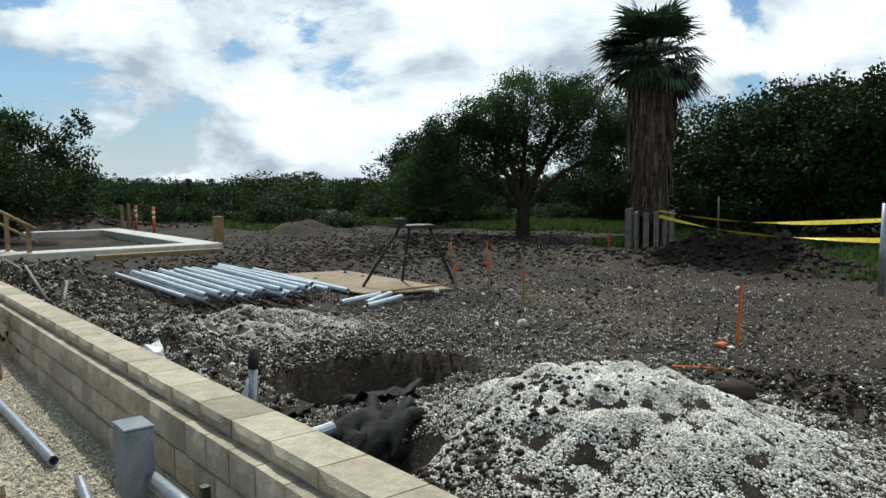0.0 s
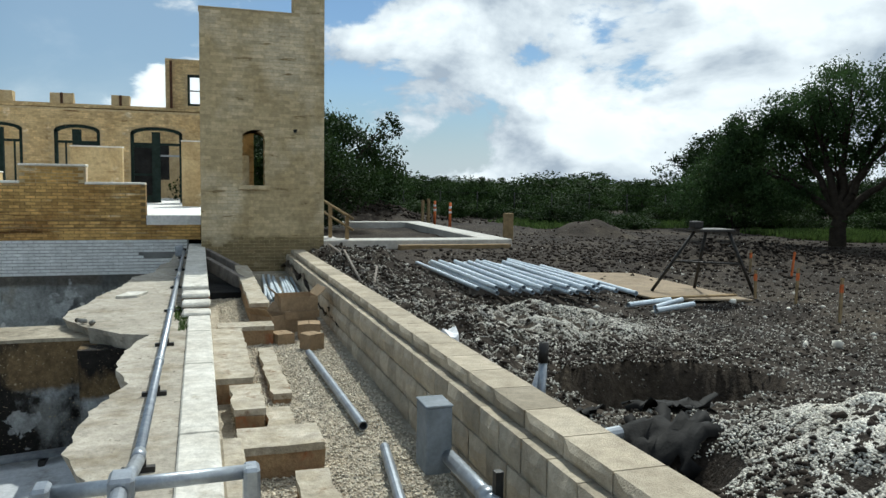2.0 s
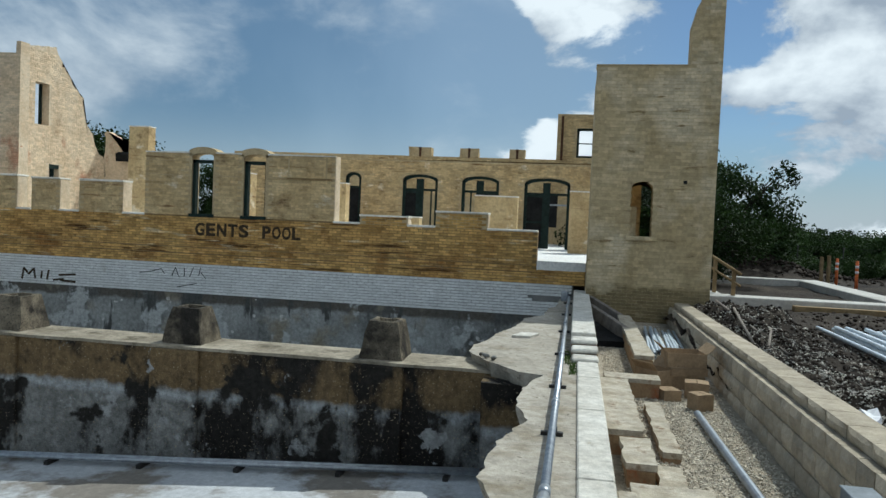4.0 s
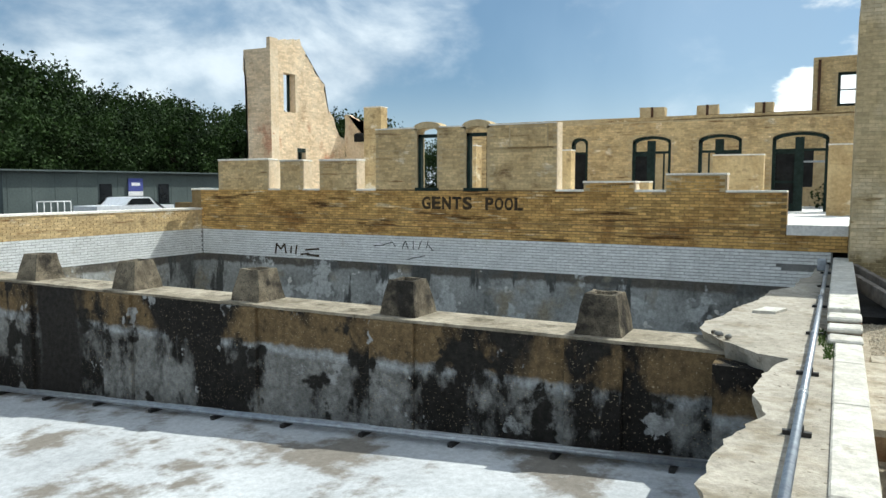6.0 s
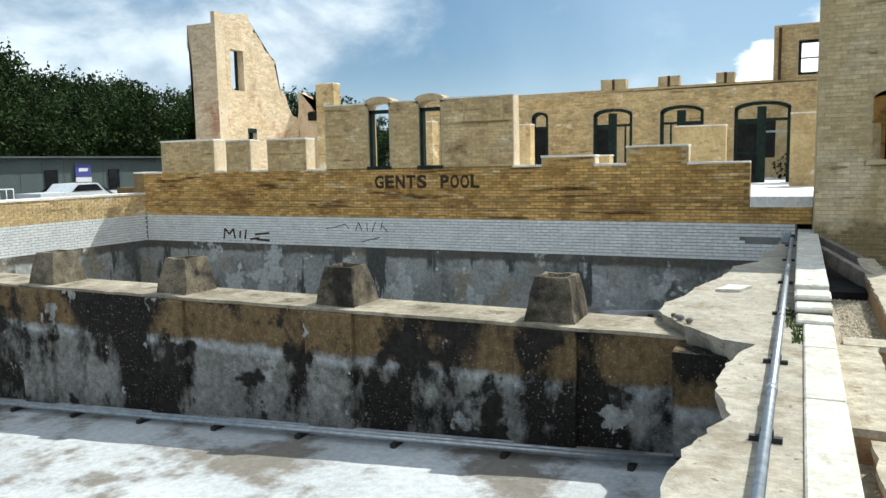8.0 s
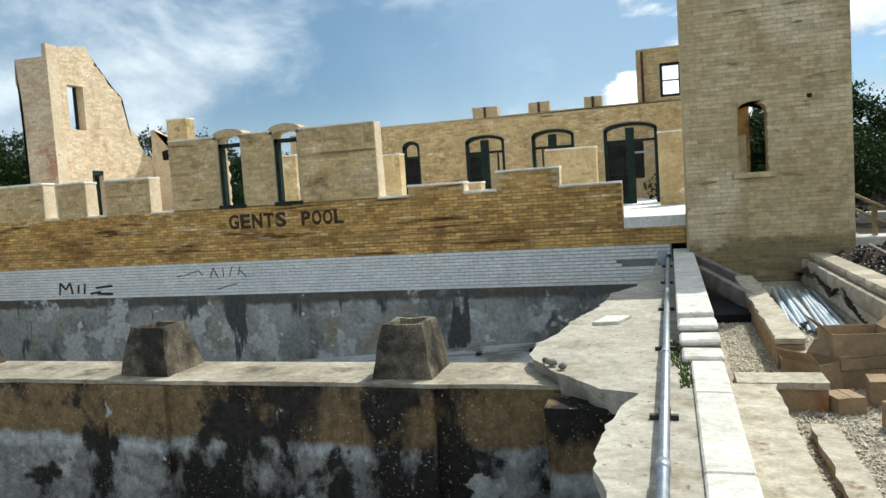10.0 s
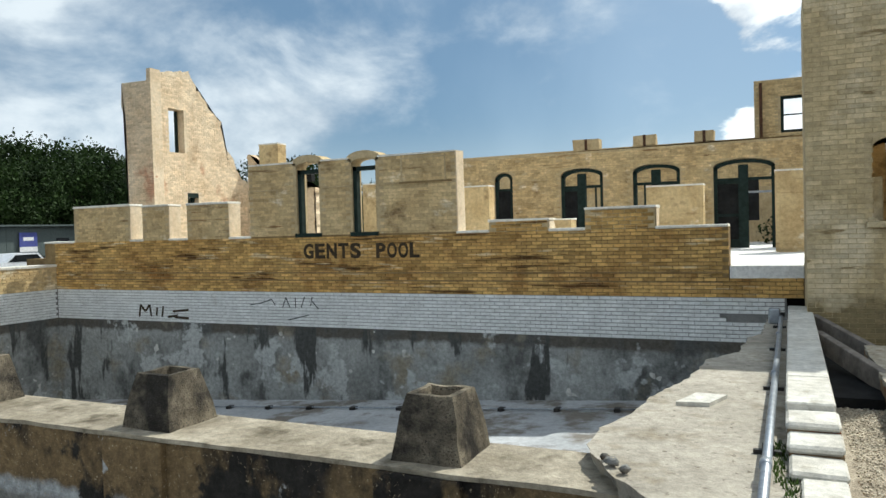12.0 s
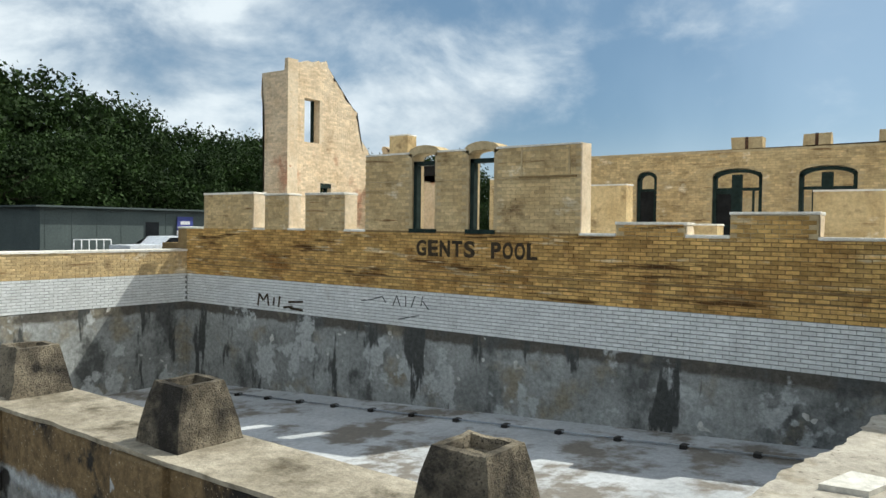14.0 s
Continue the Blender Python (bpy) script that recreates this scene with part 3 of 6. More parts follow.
rubble_cover("soil_clods", "loose clods of dark earth on the ground",
             [(1500, 17.2, 9.8, 0.9, 1.9, 0.03, 0.11), (1300, 13.6, 17.0, 2.2, 0.8, 0.03, 0.08), (1100, 6.9, 3.6, 0.4, 0.6, 0.012, 0.04), (1500, 3.1, 9.5, 0.5, 2.4, 0.008, 0.03),
              (900, 4.7, 7.9, 1.1, 0.35, 0.01, 0.035), (400, 3.2, 4.3, 0.7, 0.3, 0.01, 0.04), (350, 5.3, 5.6, 0.5, 0.2, 0.012, 0.035),
              (9000, 8.5, 8.0, 3.5, 4.0, 0.008, 0.03), (5000, 13.0, 19.0, 6.0, 4.0, 0.02, 0.07), (1500, 6.5, 36.0, 3.0, 1.2, 0.04, 0.14), (2500, 3.2, 13.0, 0.6, 3.0, 0.015, 0.05)], M_clod, 6)

# ---------- pool shell ----------


def zfar(x):
    return -1.70 + 0.07 * x


def znear(x):
    return -1.43 + 0.065 * x


def slope_slab(name, x0, x1, y0, y1, zf, label):
    bm = bmesh.new()
    vs = [bm.verts.new((x, y, zf(x) + o)) for o in (-0.25, 0) for x, y in ((x0, y0), (x1, y0), (x1, y1), (x0, y1))]
    for q in ((3, 2, 1, 0), (4, 5, 6, 7), (0, 1, 5, 4), (1, 2, 6, 5), (2, 3, 7, 6), (3, 0, 4, 7)):
        bm.faces.new([vs[i] for i in q])
    return tagged(part(name, bm, M_floor), label, "pool floor", kind="structure")


slope_slab("floor_far_pool", -17.48, -0.25, 10.2, 18.46, zfar, "white painted pool floor with brown mud stains")
slope_slab("floor_near_pool", -17.48, -0.2, -6.0, 9.46, znear, "white painted pool floor streaked with grey")

# long wall with a parapet, the lettered wall beyond the pool
PARAPET = [(-16.75, -14.78, 2.08), (-14.33, -13.5, 2.03), (-12.91, -11.66, 2.02), (-11.02, -5.92, 2.86), (-5.24, -4.05, 1.40), (-3.35, -2.1, 1.57)]
WIN = [(-9.74, -9.14), (-8.32, -7.73)]
WY = 18.46


def in_front(x, z):
    if z < 1.2:
        return x > -17.9 and (x < -0.9 or z < 0.32)
    for a, b, t in PARAPET:
        if a < x < b and z < t:
            return not any(p < x < q and 1.28 < z < 2.8 for p, q in WIN)
    return False


front = thing("wall_front", "buff brick pool wall with broken parapet and white tile band", "wall", kind="structure")
box("plaster", -17.9, 0.0, WY, WY + 0.45, -3.4, -0.76, M_poolwall, front, "grey plaster blotched with black stains")
box("tile_backing", -17.5, -0.02, WY + 0.002, WY + 0.44, -0.76, 0.0, M_grout, front)
box("masonry", -17.9, -0.9, WY, WY + 0.42, 0.0, 1.2, M_lowmortar, front)
box("masonry", -0.9, 0.25, WY, WY + 0.42, 0.0, 0.32, M_lowmortar, front)
for a, b, t in ((-19.6, -18.65, 0.45), (-18.65, -17.9, 0.80)):
    box("masonry", a, b, WY, WY + 0.42, -0.55, t, M_lowmortar, front)
for a, b, t in PARAPET[:3] + PARAPET[4:]:
    box("parapet", a, b, WY, WY + 0.40, 1.2, t, M_mortar, front)
    box("mortar_cap", a - 0.02, b + 0.02, WY - 0.02, WY + 0.42, t, t + 0.05, M_cap, front, "pale mortar capping whitened for its sunlit top", bevel=0.01, jit=0.006)
for a, b in ((-17.9, -16.75), (-14.78, -14.33), (-13.5, -12.91), (-11.66, -11.02), (-5.92, -5.24), (-4.05, -3.35), (-2.1, -0.9)):
    box("mortar_cap", a, b, WY - 0.03, WY + 0.43, 1.2, 1.25, M_cap, front, "pale mortar capping whitened for its sunlit top", bevel=0.01, jit=0.006)
# pale plates added on the +x ends, sunlight put into their colour
for a, b, t in PARAPET:
    box("sunlit_reveal", b + 0.001, b + 0.016, WY + 0.01, WY + 0.39, 1.25, t - 0.01, M_pmortar, front, "thin pale plate for the sunlit broken edge", jit=0.012)
for z0, z1, x0, x1 in ((2.28, 2.80, -7.13, -7.10), (2.28, 2.80, -6.15, -6.12), (2.74, 2.77, -7.1, -6.15)):
    box("panel_trim", x0, x1, WY - 0.026, WY + 0.01, z0, z1, M_mortar, front)
mid_cells = [(-11.02, -9.74), (-9.14, -8.32), (-7.73, -5.92)]
for a, b in mid_cells:
    box("pier", a, b, WY, WY + 0.40, 1.2, 2.82, M_mortar, front)
for a, b in WIN:
    box("sill", a - 0.05, b + 0.05, WY - 0.03, WY + 0.40, 1.2, 1.285, M_frame, front)
    c, w = (a + b) / 2, (b - a) / 2
    arch = [(c - w - 0.12, 2.82)] + [(c + (w + 0.12) * math.cos(t), 2.82 + 0.17 * math.sin(t)) for t in np.linspace(math.pi, 0, 11)] + \
           [(c + w * math.cos(t), 2.74 + 0.09 * math.sin(t)) for t in np.linspace(0, math.pi, 9)]
    extrude_poly("arch", arch[1:], "y", WY, WY + 0.40, M_mortar, front)
    box("window_frame", a, a + 0.09, WY + 0.06, WY + 0.20, 1.285, 2.66, M_frame, front, "dark green timber frame")
    box("window_frame", b - 0.04, b, WY + 0.06, WY + 0.20, 1.285, 2.66, M_frame, front)
    box("window_frame", a, b, WY + 0.06, WY + 0.20, 2.58, 2.665, M_frame, front)
for a, b in ((-11.02, -9.80), (-9.08, -8.38), (-7.67, -5.92)):
    box("mortar_cap", a, b, WY - 0.02, WY + 0.42, 2.82, 2.855, M_cap, front, "pale mortar capping whitened for its sunlit top", jit=0.006)
box("string_course", -7.16, -6.0, WY - 0.03, WY + 0.01, 2.245, 2.279, M_lowmortar, front)
for x0, x1 in ((-11.0, -9.76), (-9.12, -8.34), (-7.71, -7.17)):
    box("string_course", x0, x1, WY - 0.024, WY + 0.01, 2.245, 2.27, M_mortar, front)
box("string_course", -11.0, -5.95, WY - 0.02, WY + 0.01, 1.20, 1.24, M_lowmortar, front)
for z in (0.25, 0.42):
    box("string_course", -17.4, -1.0, WY - 0.022, WY + 0.004, z, z + 0.022, M_lowmortar, front, "projecting brick course")
T = Matrix.Translation((0, WY, 0))

# left wall of the pool
left = thing("wall_left", "brick and white tile pool side wall in sunlight", "wall", kind="structure")
box("plaster", -17.93, -17.48, -6.0, WY - 0.002, -3.4, -0.76, M_poolwall, left, "grey plaster blotched with stains")
box("tile_backing", -17.9, -17.482, -6.0, WY - 0.002, -0.76, 0.0, M_grout, left)
box("masonry", -17.9, -17.48, -6.0, WY - 0.002, 0.0, 0.60, M_mortar, left)
for y0 in np.arange(-6, 18.4, 3.5):
    box("mortar_cap", -17.93, -17.45, y0, min(y0 + 3.49, 18.44), 0.60, 0.645, M_cap, left, "pale mortar capping whitened for its sunlit top", jit=0.012)
TL = Matrix(((0, -1, 0, -17.48), (1, 0, 0, 0), (0, 0, 1, 0), (0, 0, 0, 1)))

box_wall = box("wall_south", -17.9, 1.7, -6.4, -6.0, -3.4, -0.2, M_poolwall)
tagged(box_wall, "plain stained concrete pool end wall", "wall", kind="structure")

# divider between the two basins, with pilasters
divider = thing("wall_divider", "stained concrete wall between two pool basins", "wall", kind="structure")
box("core", -17.48, -0.45, 9.47, 10.18, -3.3, -0.37, M_divider, divider)
bm = bmesh.new()
seg = np.linspace(-17.48, -0.9, 60)
rg = random.Random(3)
ft = [9.44 + rg.uniform(-0.025, 0.02) for _ in seg]
top = [[bm.verts.new((x, f, -0.33 + rg.uniform(-.006, .006))) for x, f in zip(seg, ft)], [bm.verts.new((x, 10.2, -0.33)) for x in seg]]
bot = [[bm.verts.new((x, f + 0.01, -0.37)) for x, f in zip(seg, ft)], [bm.verts.new((x, 10.2, -0.37)) for x in seg]]
for i in range(len(seg) - 1):
    bm.faces.new((top[0][i], top[0][i + 1], top[1][i + 1], top[1][i]))
    bm.faces.new((bot[0][i], bot[0][i + 1], top[0][i + 1], top[0][i]))
    bm.faces.new((bot[1][i], bot[1][i + 1], top[1][i + 1], top[1][i]))
part("ledge", bm, M_ledge, divider, "pale worn concrete ledge")
PIERS = [-2.27, -4.90, -7.48, -10.08, -12.6, -15.1]
for x in PIERS:
    box("pilaster", x - 0.33, x + 0.33, 9.40, 9.50, -3.2, -0.372, M_divider, divider, bevel=0.015)


def concrete_pier(x):
    e = thing("concrete_pier", "squat tapered concrete pier with pitted dark faces", "pier", (x, 9.86, -0.335), "piers on the divider wall")
    bm = bmesh.new()
    g = random.Random(int(abs(x) * 100))
    lev = [(0, 0.27, 0.29), (0.15, 0.245, 0.26), (0.31, 0.215, 0.225), (0.46, 0.185, 0.185)]
    rings = []
    for z, a, b in lev:
        ring = []
        for k in range(16):
            s = k % 4 / 4
            side = k // 4
            p = [(-a + 2 * a * s, -b), (a, -b + 2 * b * s), (a - 2 * a * s, b), (-a, b - 2 * b * s)][side]
            ring.append(bm.verts.new((p[0] + g.uniform(-.01, .01), p[1] + g.uniform(-.01, .01), z + g.uniform(-.008, .008) * (z > 0))))
        rings.append(ring)
    rim = [v.co.copy() for v in rings[3]]
    for i in range(3):
        for k in range(16):
            bm.faces.new((rings[i][k], rings[i][(k + 1) % 16], rings[i + 1][(k + 1) % 16], rings[i + 1][k]))
    part("pier_body", bm, M_pier, e)
    bm = bmesh.new()
    rings[3] = [bm.verts.new(p) for p in rim]
    c = V((0, 0, 0.46))
    inner = [bm.verts.new(c + (v.co - c) * 0.72) for v in rings[3]]
    deep = [bm.verts.new(c + (v.co - c) * 0.68 - V((0, 0, 0.07))) for v in rings[3]]
    for k in range(16):
        j = (k + 1) % 16
        bm.faces.new((rings[3][k], rings[3][j], inner[j], inner[k])); bm.faces.new((inner[k], inner[j], deep[j], deep[k]))
    bm.faces.new(deep)
    part("hollow_top", bm, M_pier, e, "pale worn rim round a shallow recess")


for x in PIERS:
    concrete_pier(x)

# deck along the pools, broken at its edge
EDGE = [(-0.40, -6), (-0.42, -2), (-0.38, 1), (-0.42, 3.0), (-0.42, 4.5), (-0.37, 5.05), (-0.53, 5.5), (-0.5, 6.3), (-0.33, 6.98), (-0.45, 7.45), (-0.47, 7.98), (-0.37, 8.54),
        (-0.28, 8.88), (-0.55, 8.96), (-0.92, 9.42), (-1.22, 9.95), (-1.27, 10.5), (-1.12, 11.0), (-1.05, 11.8), (-0.86, 12.5), (-0.8, 13.6), (-0.52, 14.2), (-0.46, 15.4), (-0.32, 15.8), (-0.30, 17.3)]
rg = random.Random(8)
ragged = []
for (x0, y0), (x1, y1) in zip(EDGE, EDGE[1:]):
    k = max(2, int(math.hypot(x1 - x0, y1 - y0) / 0.09))
    for i in range(k):
        s = i / k
        j = 0.022 if y0 > 3 else 0.006
        ragged.append((x0 + (x1 - x0) * s + rg.uniform(-j, j), y0 + (y1 - y0) * s + rg.uniform(-j, j) * 0.6))
ragged.append(EDGE[-1])
deck = thing("pavement_deck", "pale cracked concrete deck with a broken edge", "deck", kind="structure")
bm = bmesh.new()
tops = [bm.verts.new((x, y, -0.22)) for x, y in ragged]
mids = [bm.verts.new((x + rg.uniform(0.0, 0.05), y, -0.27)) for x, y in ragged]
bots = [bm.verts.new((x + rg.uniform(0.03, 0.12), y, -0.40)) for x, y in ragged]
ins = [bm.verts.new((0.1, y, -0.22)) for x, y in ragged]
inb = [bm.verts.new((0.1, y, -0.40)) for x, y in ragged]
for i in range(len(ragged) - 1):
    for A, B in ((ins, tops), (tops, mids), (mids, bots), (bots, inb)):
        bm.faces.new((A[i], A[i + 1], B[i + 1], B[i]))
part("slab", bm, M_deck, deck)
box("side_wall", -0.24, 0.1, -6, 9.46, -2.6, -0.38, M_divider, deck, "dark damp wall under the deck")
box("side_wall", -0.26, 0.1, 10.2, 17.4, -3.0, -0.38, M_divider, deck)
bm = bmesh.new()
add_box(bm, -0.95, 0.1, 9.0, 10.3, -2.6, -0.40, jit=0.05, rng=random.Random(2))
part("broken_return", bm, M_divider, deck)

# coping: upper run, three brick steps, lower run
cop = thing("trim_coping", "white painted coping along the deck", "coping", kind="structure")
y = 10.8
g = random.Random(4)
while y < 17.3:
    y1 = min(y + g.uniform(0.9, 1.3), 17.32)
    box("coping_stone", 0.0, 0.32, y + 0.004, y1, -0.5, 0.0 + g.uniform(-.004, .004), M_coping, cop, bevel=0.012)
    y = y1
for i, (ya, yb) in enumerate(((10.43, 10.79), (10.08, 10.42), (9.72, 10.07))):
    zt = -0.05 - 0.055 * i
    box("step_brick", 0.01 + 0.012 * i, 0.33, ya, yb, -0.5, zt - 0.05, M_oldbrick, cop)
    box("step_cap", 0.0 + 0.012 * i, 0.335, ya - 0.03, yb, zt - 0.048, zt, M_coping, cop, bevel=0.018, jit=0.006)
y = -6
while y < 9.7:
    y1 = min(y + g.uniform(1.2, 1.9), 9.70)
    box("coping_stone", 0.085, 0.325, y + 0.004, y1, -0.5, -0.19 + g.uniform(-.003, .003), M_coping, cop, bevel=0.012)
    if y1 < 7.1:
        box("ledge_stone", 0.328, 0.46, y + 0.004, y1, -0.6, -0.245 + g.uniform(-.006, .006), M_footcap, cop, bevel=0.014)
    y = y1

# gravel strip between coping and block wall
bm = bmesh.new()
add_box(bm, 0.30, 1.95, -6, 16.6, -0.8, -0.52)
tagged(part("ground_strip", bm, M_gravelbed), "bed of pale pea gravel beside the block wall", "gravel", kind="structure")
P = np.stack([rs.uniform(0.45, 1.72, 45000), 2.6 + 13.4 * rs.uniform(0, 1, 45000) ** 1.6, rs.uniform(-0.522, -0.508, 45000)], 1)
tagged(stones("pea_gravel", P, rs.uniform(0.007, 0.014, 45000), M_pebble, 9, chips=True), "loose pale pea gravel beside the block wall", "gravel", kind="stuff")


def old_footing(name, label, x0, x1, y0, y1, top, seed, stone=True):
    g = random.Random(seed)
    e = thing(name, label, "footing", ((x0 + x1) / 2, (y0 + y1) / 2, -0.52), "old footings in the gravel")
    bm = bmesh.new()
    dx, dy = (x1 - x0) / 2, (y1 - y0) / 2
    add_box(bm, -dx, dx, -dy, dy, -0.02, top + 0.52 - 0.05, jit=0.012, rng=g)
    part("brickwork", bm, M_oldbrick, e)
    bm = bmesh.new()
    n = max(3, int(max(dx, dy) * 2 / 0.12))
    along_y = dy > dx
    pts = []
    L, Wd = (dy, dx) if along_y else (dx, dy)
    for i in range(n + 1):
        pts.append((-L + 2 * L * i / n, -Wd - 0.01 + g.uniform(-.018, .012)))
    for i in range(n, -1, -1):
        pts.append((-L + 2 * L * i / n, Wd + 0.01 + g.uniform(-.012, .018)))
    if along_y:
        pts = [(b, a) for a, b in pts]
    o = extrude_poly("cap", pts, "z", top + 0.52 - 0.05, top + 0.52, M_footcap, e, "pale mortar cap")
    return e


old_footing("brick_footing", "short broken brick cross wall with mortar cap", 0.44, 0.97, 5.55, 5.92, -0.30, 1)
old_footing("brick_footing", "low brick footing edge with pale mortar cap", 0.76, 0.92, 4.2, 5.25, -0.36, 2)
old_footing("brick_footing", "low brick footing edge with pale mortar cap", 0.70, 0.86, 6.15, 6.75, -0.42, 3)
old_footing("brick_footing", "low brick footing edge with pale mortar cap", 0.80, 0.94, 7.15, 8.95, -0.43, 4)
old_footing("brick_footing", "broken brick footing beside the coping", 0.46, 0.66, 6.45, 7.15, -0.33, 5)
old_footing("concrete_slab", "cracked pale concrete ledge slab beside coping", 0.335, 0.64, 7.25, 9.45, -0.30, 6)
old_footing("brick_footing", "brick cross wall with pale cap", 0.40, 1.02, 9.5, 9.78, -0.30, 7)
old_footing("brick_footing", "long brick footing with broken stepped end", 0.84, 1.06, 10.75, 15.2, -0.24, 8)
old_footing("brick_footing", "broken stepped brick footing end", 0.85, 1.06, 10.35, 10.72, -0.34, 9)

# ---------- segmental block wall ----------
bw = thing("wall_block", "tan split-face concrete block retaining wall", "wall", kind="structure")
A0, A1 = V((1.665, -1.5, 0.285)), V((1.90, 16.5, -0.06))
du = (A1 - A0).normalized()
side = V((du.y, -du.x, 0)).normalized()
upv = side.cross(du).normalized()
BW = Matrix(((du.x, side.x, upv.x, A0.x), (du.y, side.y, upv.y, A0.y), (du.z, side.z, upv.z, A0.z), (0, 0, 0, 1)))
length = (A1 - A0).length


def block_mesh(L, D, H, rough, seed):
    g = random.Random(seed)
    bm = bmesh.new()
    nx, nz = 4, 3
    grid = [[bm.verts.new((L * i / nx, (0.017 if i in (0, nx) or k in (0, nz) else -g.uniform(0, rough)), H * k / nz)) for k in range(nz + 1)] for i in range(nx + 1)]
    for i in range(nx):
        for k in range(nz):
            bm.faces.new((grid[i][k], grid[i + 1][k], grid[i + 1][k + 1], grid[i][k + 1]))
    back = [bm.verts.new(p) for p in ((0, D, 0), (L, D, 0), (L, D, H), (0, D, H))]
    bm.faces.new([grid[i][nz] for i in range(nx + 1)] + [back[2], back[3]])
    bm.faces.new([grid[0][k] for k in range(nz + 1)] + [back[3], back[0]])
    bm.faces.new([grid[nx][k] for k in range(nz, -1, -1)] + [back[1], back[2]][:2])
    bm.faces.new(back)
    bmesh.ops.recalc_face_normals(bm, faces=bm.faces)
    me = bpy.data.meshes.new("block")
    bm.to_mesh(me); bm.free()
    me.materials.append(M_block)
    return me


BM_ = [block_mesh(0.293, 0.28, 0.185, 0.014, s) for s in range(6)]
CM_ = [block_mesh(0.446, 0.27, 0.098, 0.008, s + 9) for s in range(3)]
g = random.Random(12)
for r in range(4):
    u = -0.15 * (r % 2)
    while u < length - 0.2:
        o = new("block", g.choice(BM_))
        o.matrix_world = BW @ Matrix.Translation((u, 0.0 - 0.012 * r + g.uniform(-.003, .003), -0.099 - 0.186 * (r + 1)))
        o.parent = bw
        u += 0.304
u = 0
while u < length - 0.3:
    o = new("cap_block", g.choice(CM_))
    o.matrix_world = BW @ Matrix.Translation((u, 0.085 + g.uniform(-.004, .004), -0.098))
    o.parent = bw
    u += 0.456

# ---------- towers and ruined building ----------


def ragged_profile(pts, amp, seed, step=0.14):
    g = random.Random(seed)
    out = []
    for (x0, z0), (x1, z1) in zip(pts, pts[1:]):
        k = max(1, int(math.hypot(x1 - x0, z1 - z0) / step))
        for i in range(k):
            s = i / k
            out.append((x0 + (x1 - x0) * s + g.uniform(-amp, amp), z0 + (z1 - z0) * s + g.uniform(-amp, amp)))
    out.append(pts[-1])
    return out


TY = 16.535
tower = thing("wall_tower", "tall buff brick tower wall with a narrow window", "tower", kind="structure")
TWIN = (1.05, 1.50, 1.24, 2.36)


def in_tower(x, z):
    if TWIN[0] < x < TWIN[1] and TWIN[2] < z < TWIN[3] + 0.06:
        return False
    if z > 4.68:
        return x > 2.10 and z < 5.45 + (x - 2.1) * 2.4 and z < 6.42
    return True


for a, b, c, d in ((0.25, 1.05, -0.6, 4.70), (1.50, 2.70, -0.6, 4.70), (1.05, 1.50, -0.6, 1.24), (1.05, 1.50, 2.36, 4.70)):
    box("masonry", a, b, TY, TY + 0.42, c, d, M_tmortar, tower)
extrude_poly("masonry", [(2.08, 4.70), (2.08, 5.5), (2.2, 5.95), (2.45, 6.42), (2.70, 6.45), (2.70, 4.70)], "y", TY, TY + 0.42, M_tmortar, tower)
box("side_masonry", 0.25, 0.62, TY + 0.42, 18.46, -0.6, 4.55, M_tmortar, tower)
extrude_poly("side_masonry", [(TY + 0.42, -0.6), (TY + 0.42, 6.4), (17.6, 6.1), (18.6, 5.2), (19.6, 4.9), (19.6, -0.6)], "x", 2.33, 2.70, M_tmortar, tower)
box("mortar_cap", 0.24, 2.08, TY - 0.01, TY + 0.43, 4.70, 4.73, M_tmortar, tower, jit=0.008)
box("sill", 0.98, 1.62, TY - 0.05, TY + 0.30, 1.15, 1.24, M_tbrick, tower, "projecting brick sill", bevel=0.01)
box("return_jamb", 1.06, 1.20, TY + 0.25, TY + 0.42, 1.24, 1.85, M_tbrick, tower, "broken brick jamb", jit=0.01)
box("side_masonry", 0.622, 1.38, 18.1, 18.455, -0.6, 3.3, M_brick, tower, "pale brick return inside the tower")
TT = Matrix.Translation((0, TY, 0))
# no real depth: a black patch on the brick paints the hole's shade
hole = thing("wall_hole", "small hole in the tower brick as a black patch", "hole", kind="structure")
bm = bmesh.new()
add_box(bm, 2.07, 2.14, TY - 0.016, TY + 0.01, 2.33, 2.40, jit=0.008)
part("recess", bm, M_dark, hole)

# floor of the ruined building
tagged(box("floor_ruin", -19.0, 0.25, WY + 0.43, 34.0, 0.30, 0.54, M_white), "white concrete floor slab of the ruined building", "floor", kind="structure")
tagged(box("floor_landing", -0.89, 0.245, WY - 0.02, WY + 0.429, 0.325, 0.542, M_white, bevel=0.01), "white concrete landing slab at the wall gap", "slab", kind="structure")
tagged(box("floor_landing", 0.252, 2.32, 18.48, 27.3, 0.30, 0.54, M_white), "white concrete floor slab behind the tower", "slab", kind="structure")

# rear wall with arched door openings
RY = 27.32
DOORS = [(-8.49, -7.88, 0.54), (-6.32, -5.02, 0.54), (-4.14, -2.80, 0.54), (-1.90, -0.30, 0.54)]
rear = thing("wall_rear", "buff brick ruin wall with arched door openings", "wall", kind="structure")
edges = [-12.5] + [v for d in DOORS for v in d[:2]] + [1.2]
for a, b in zip(edges[::2], edges[1::2]):
    box("masonry", a, b, RY, RY + 0.42, 0.3, 3.52, M_mortar, rear)


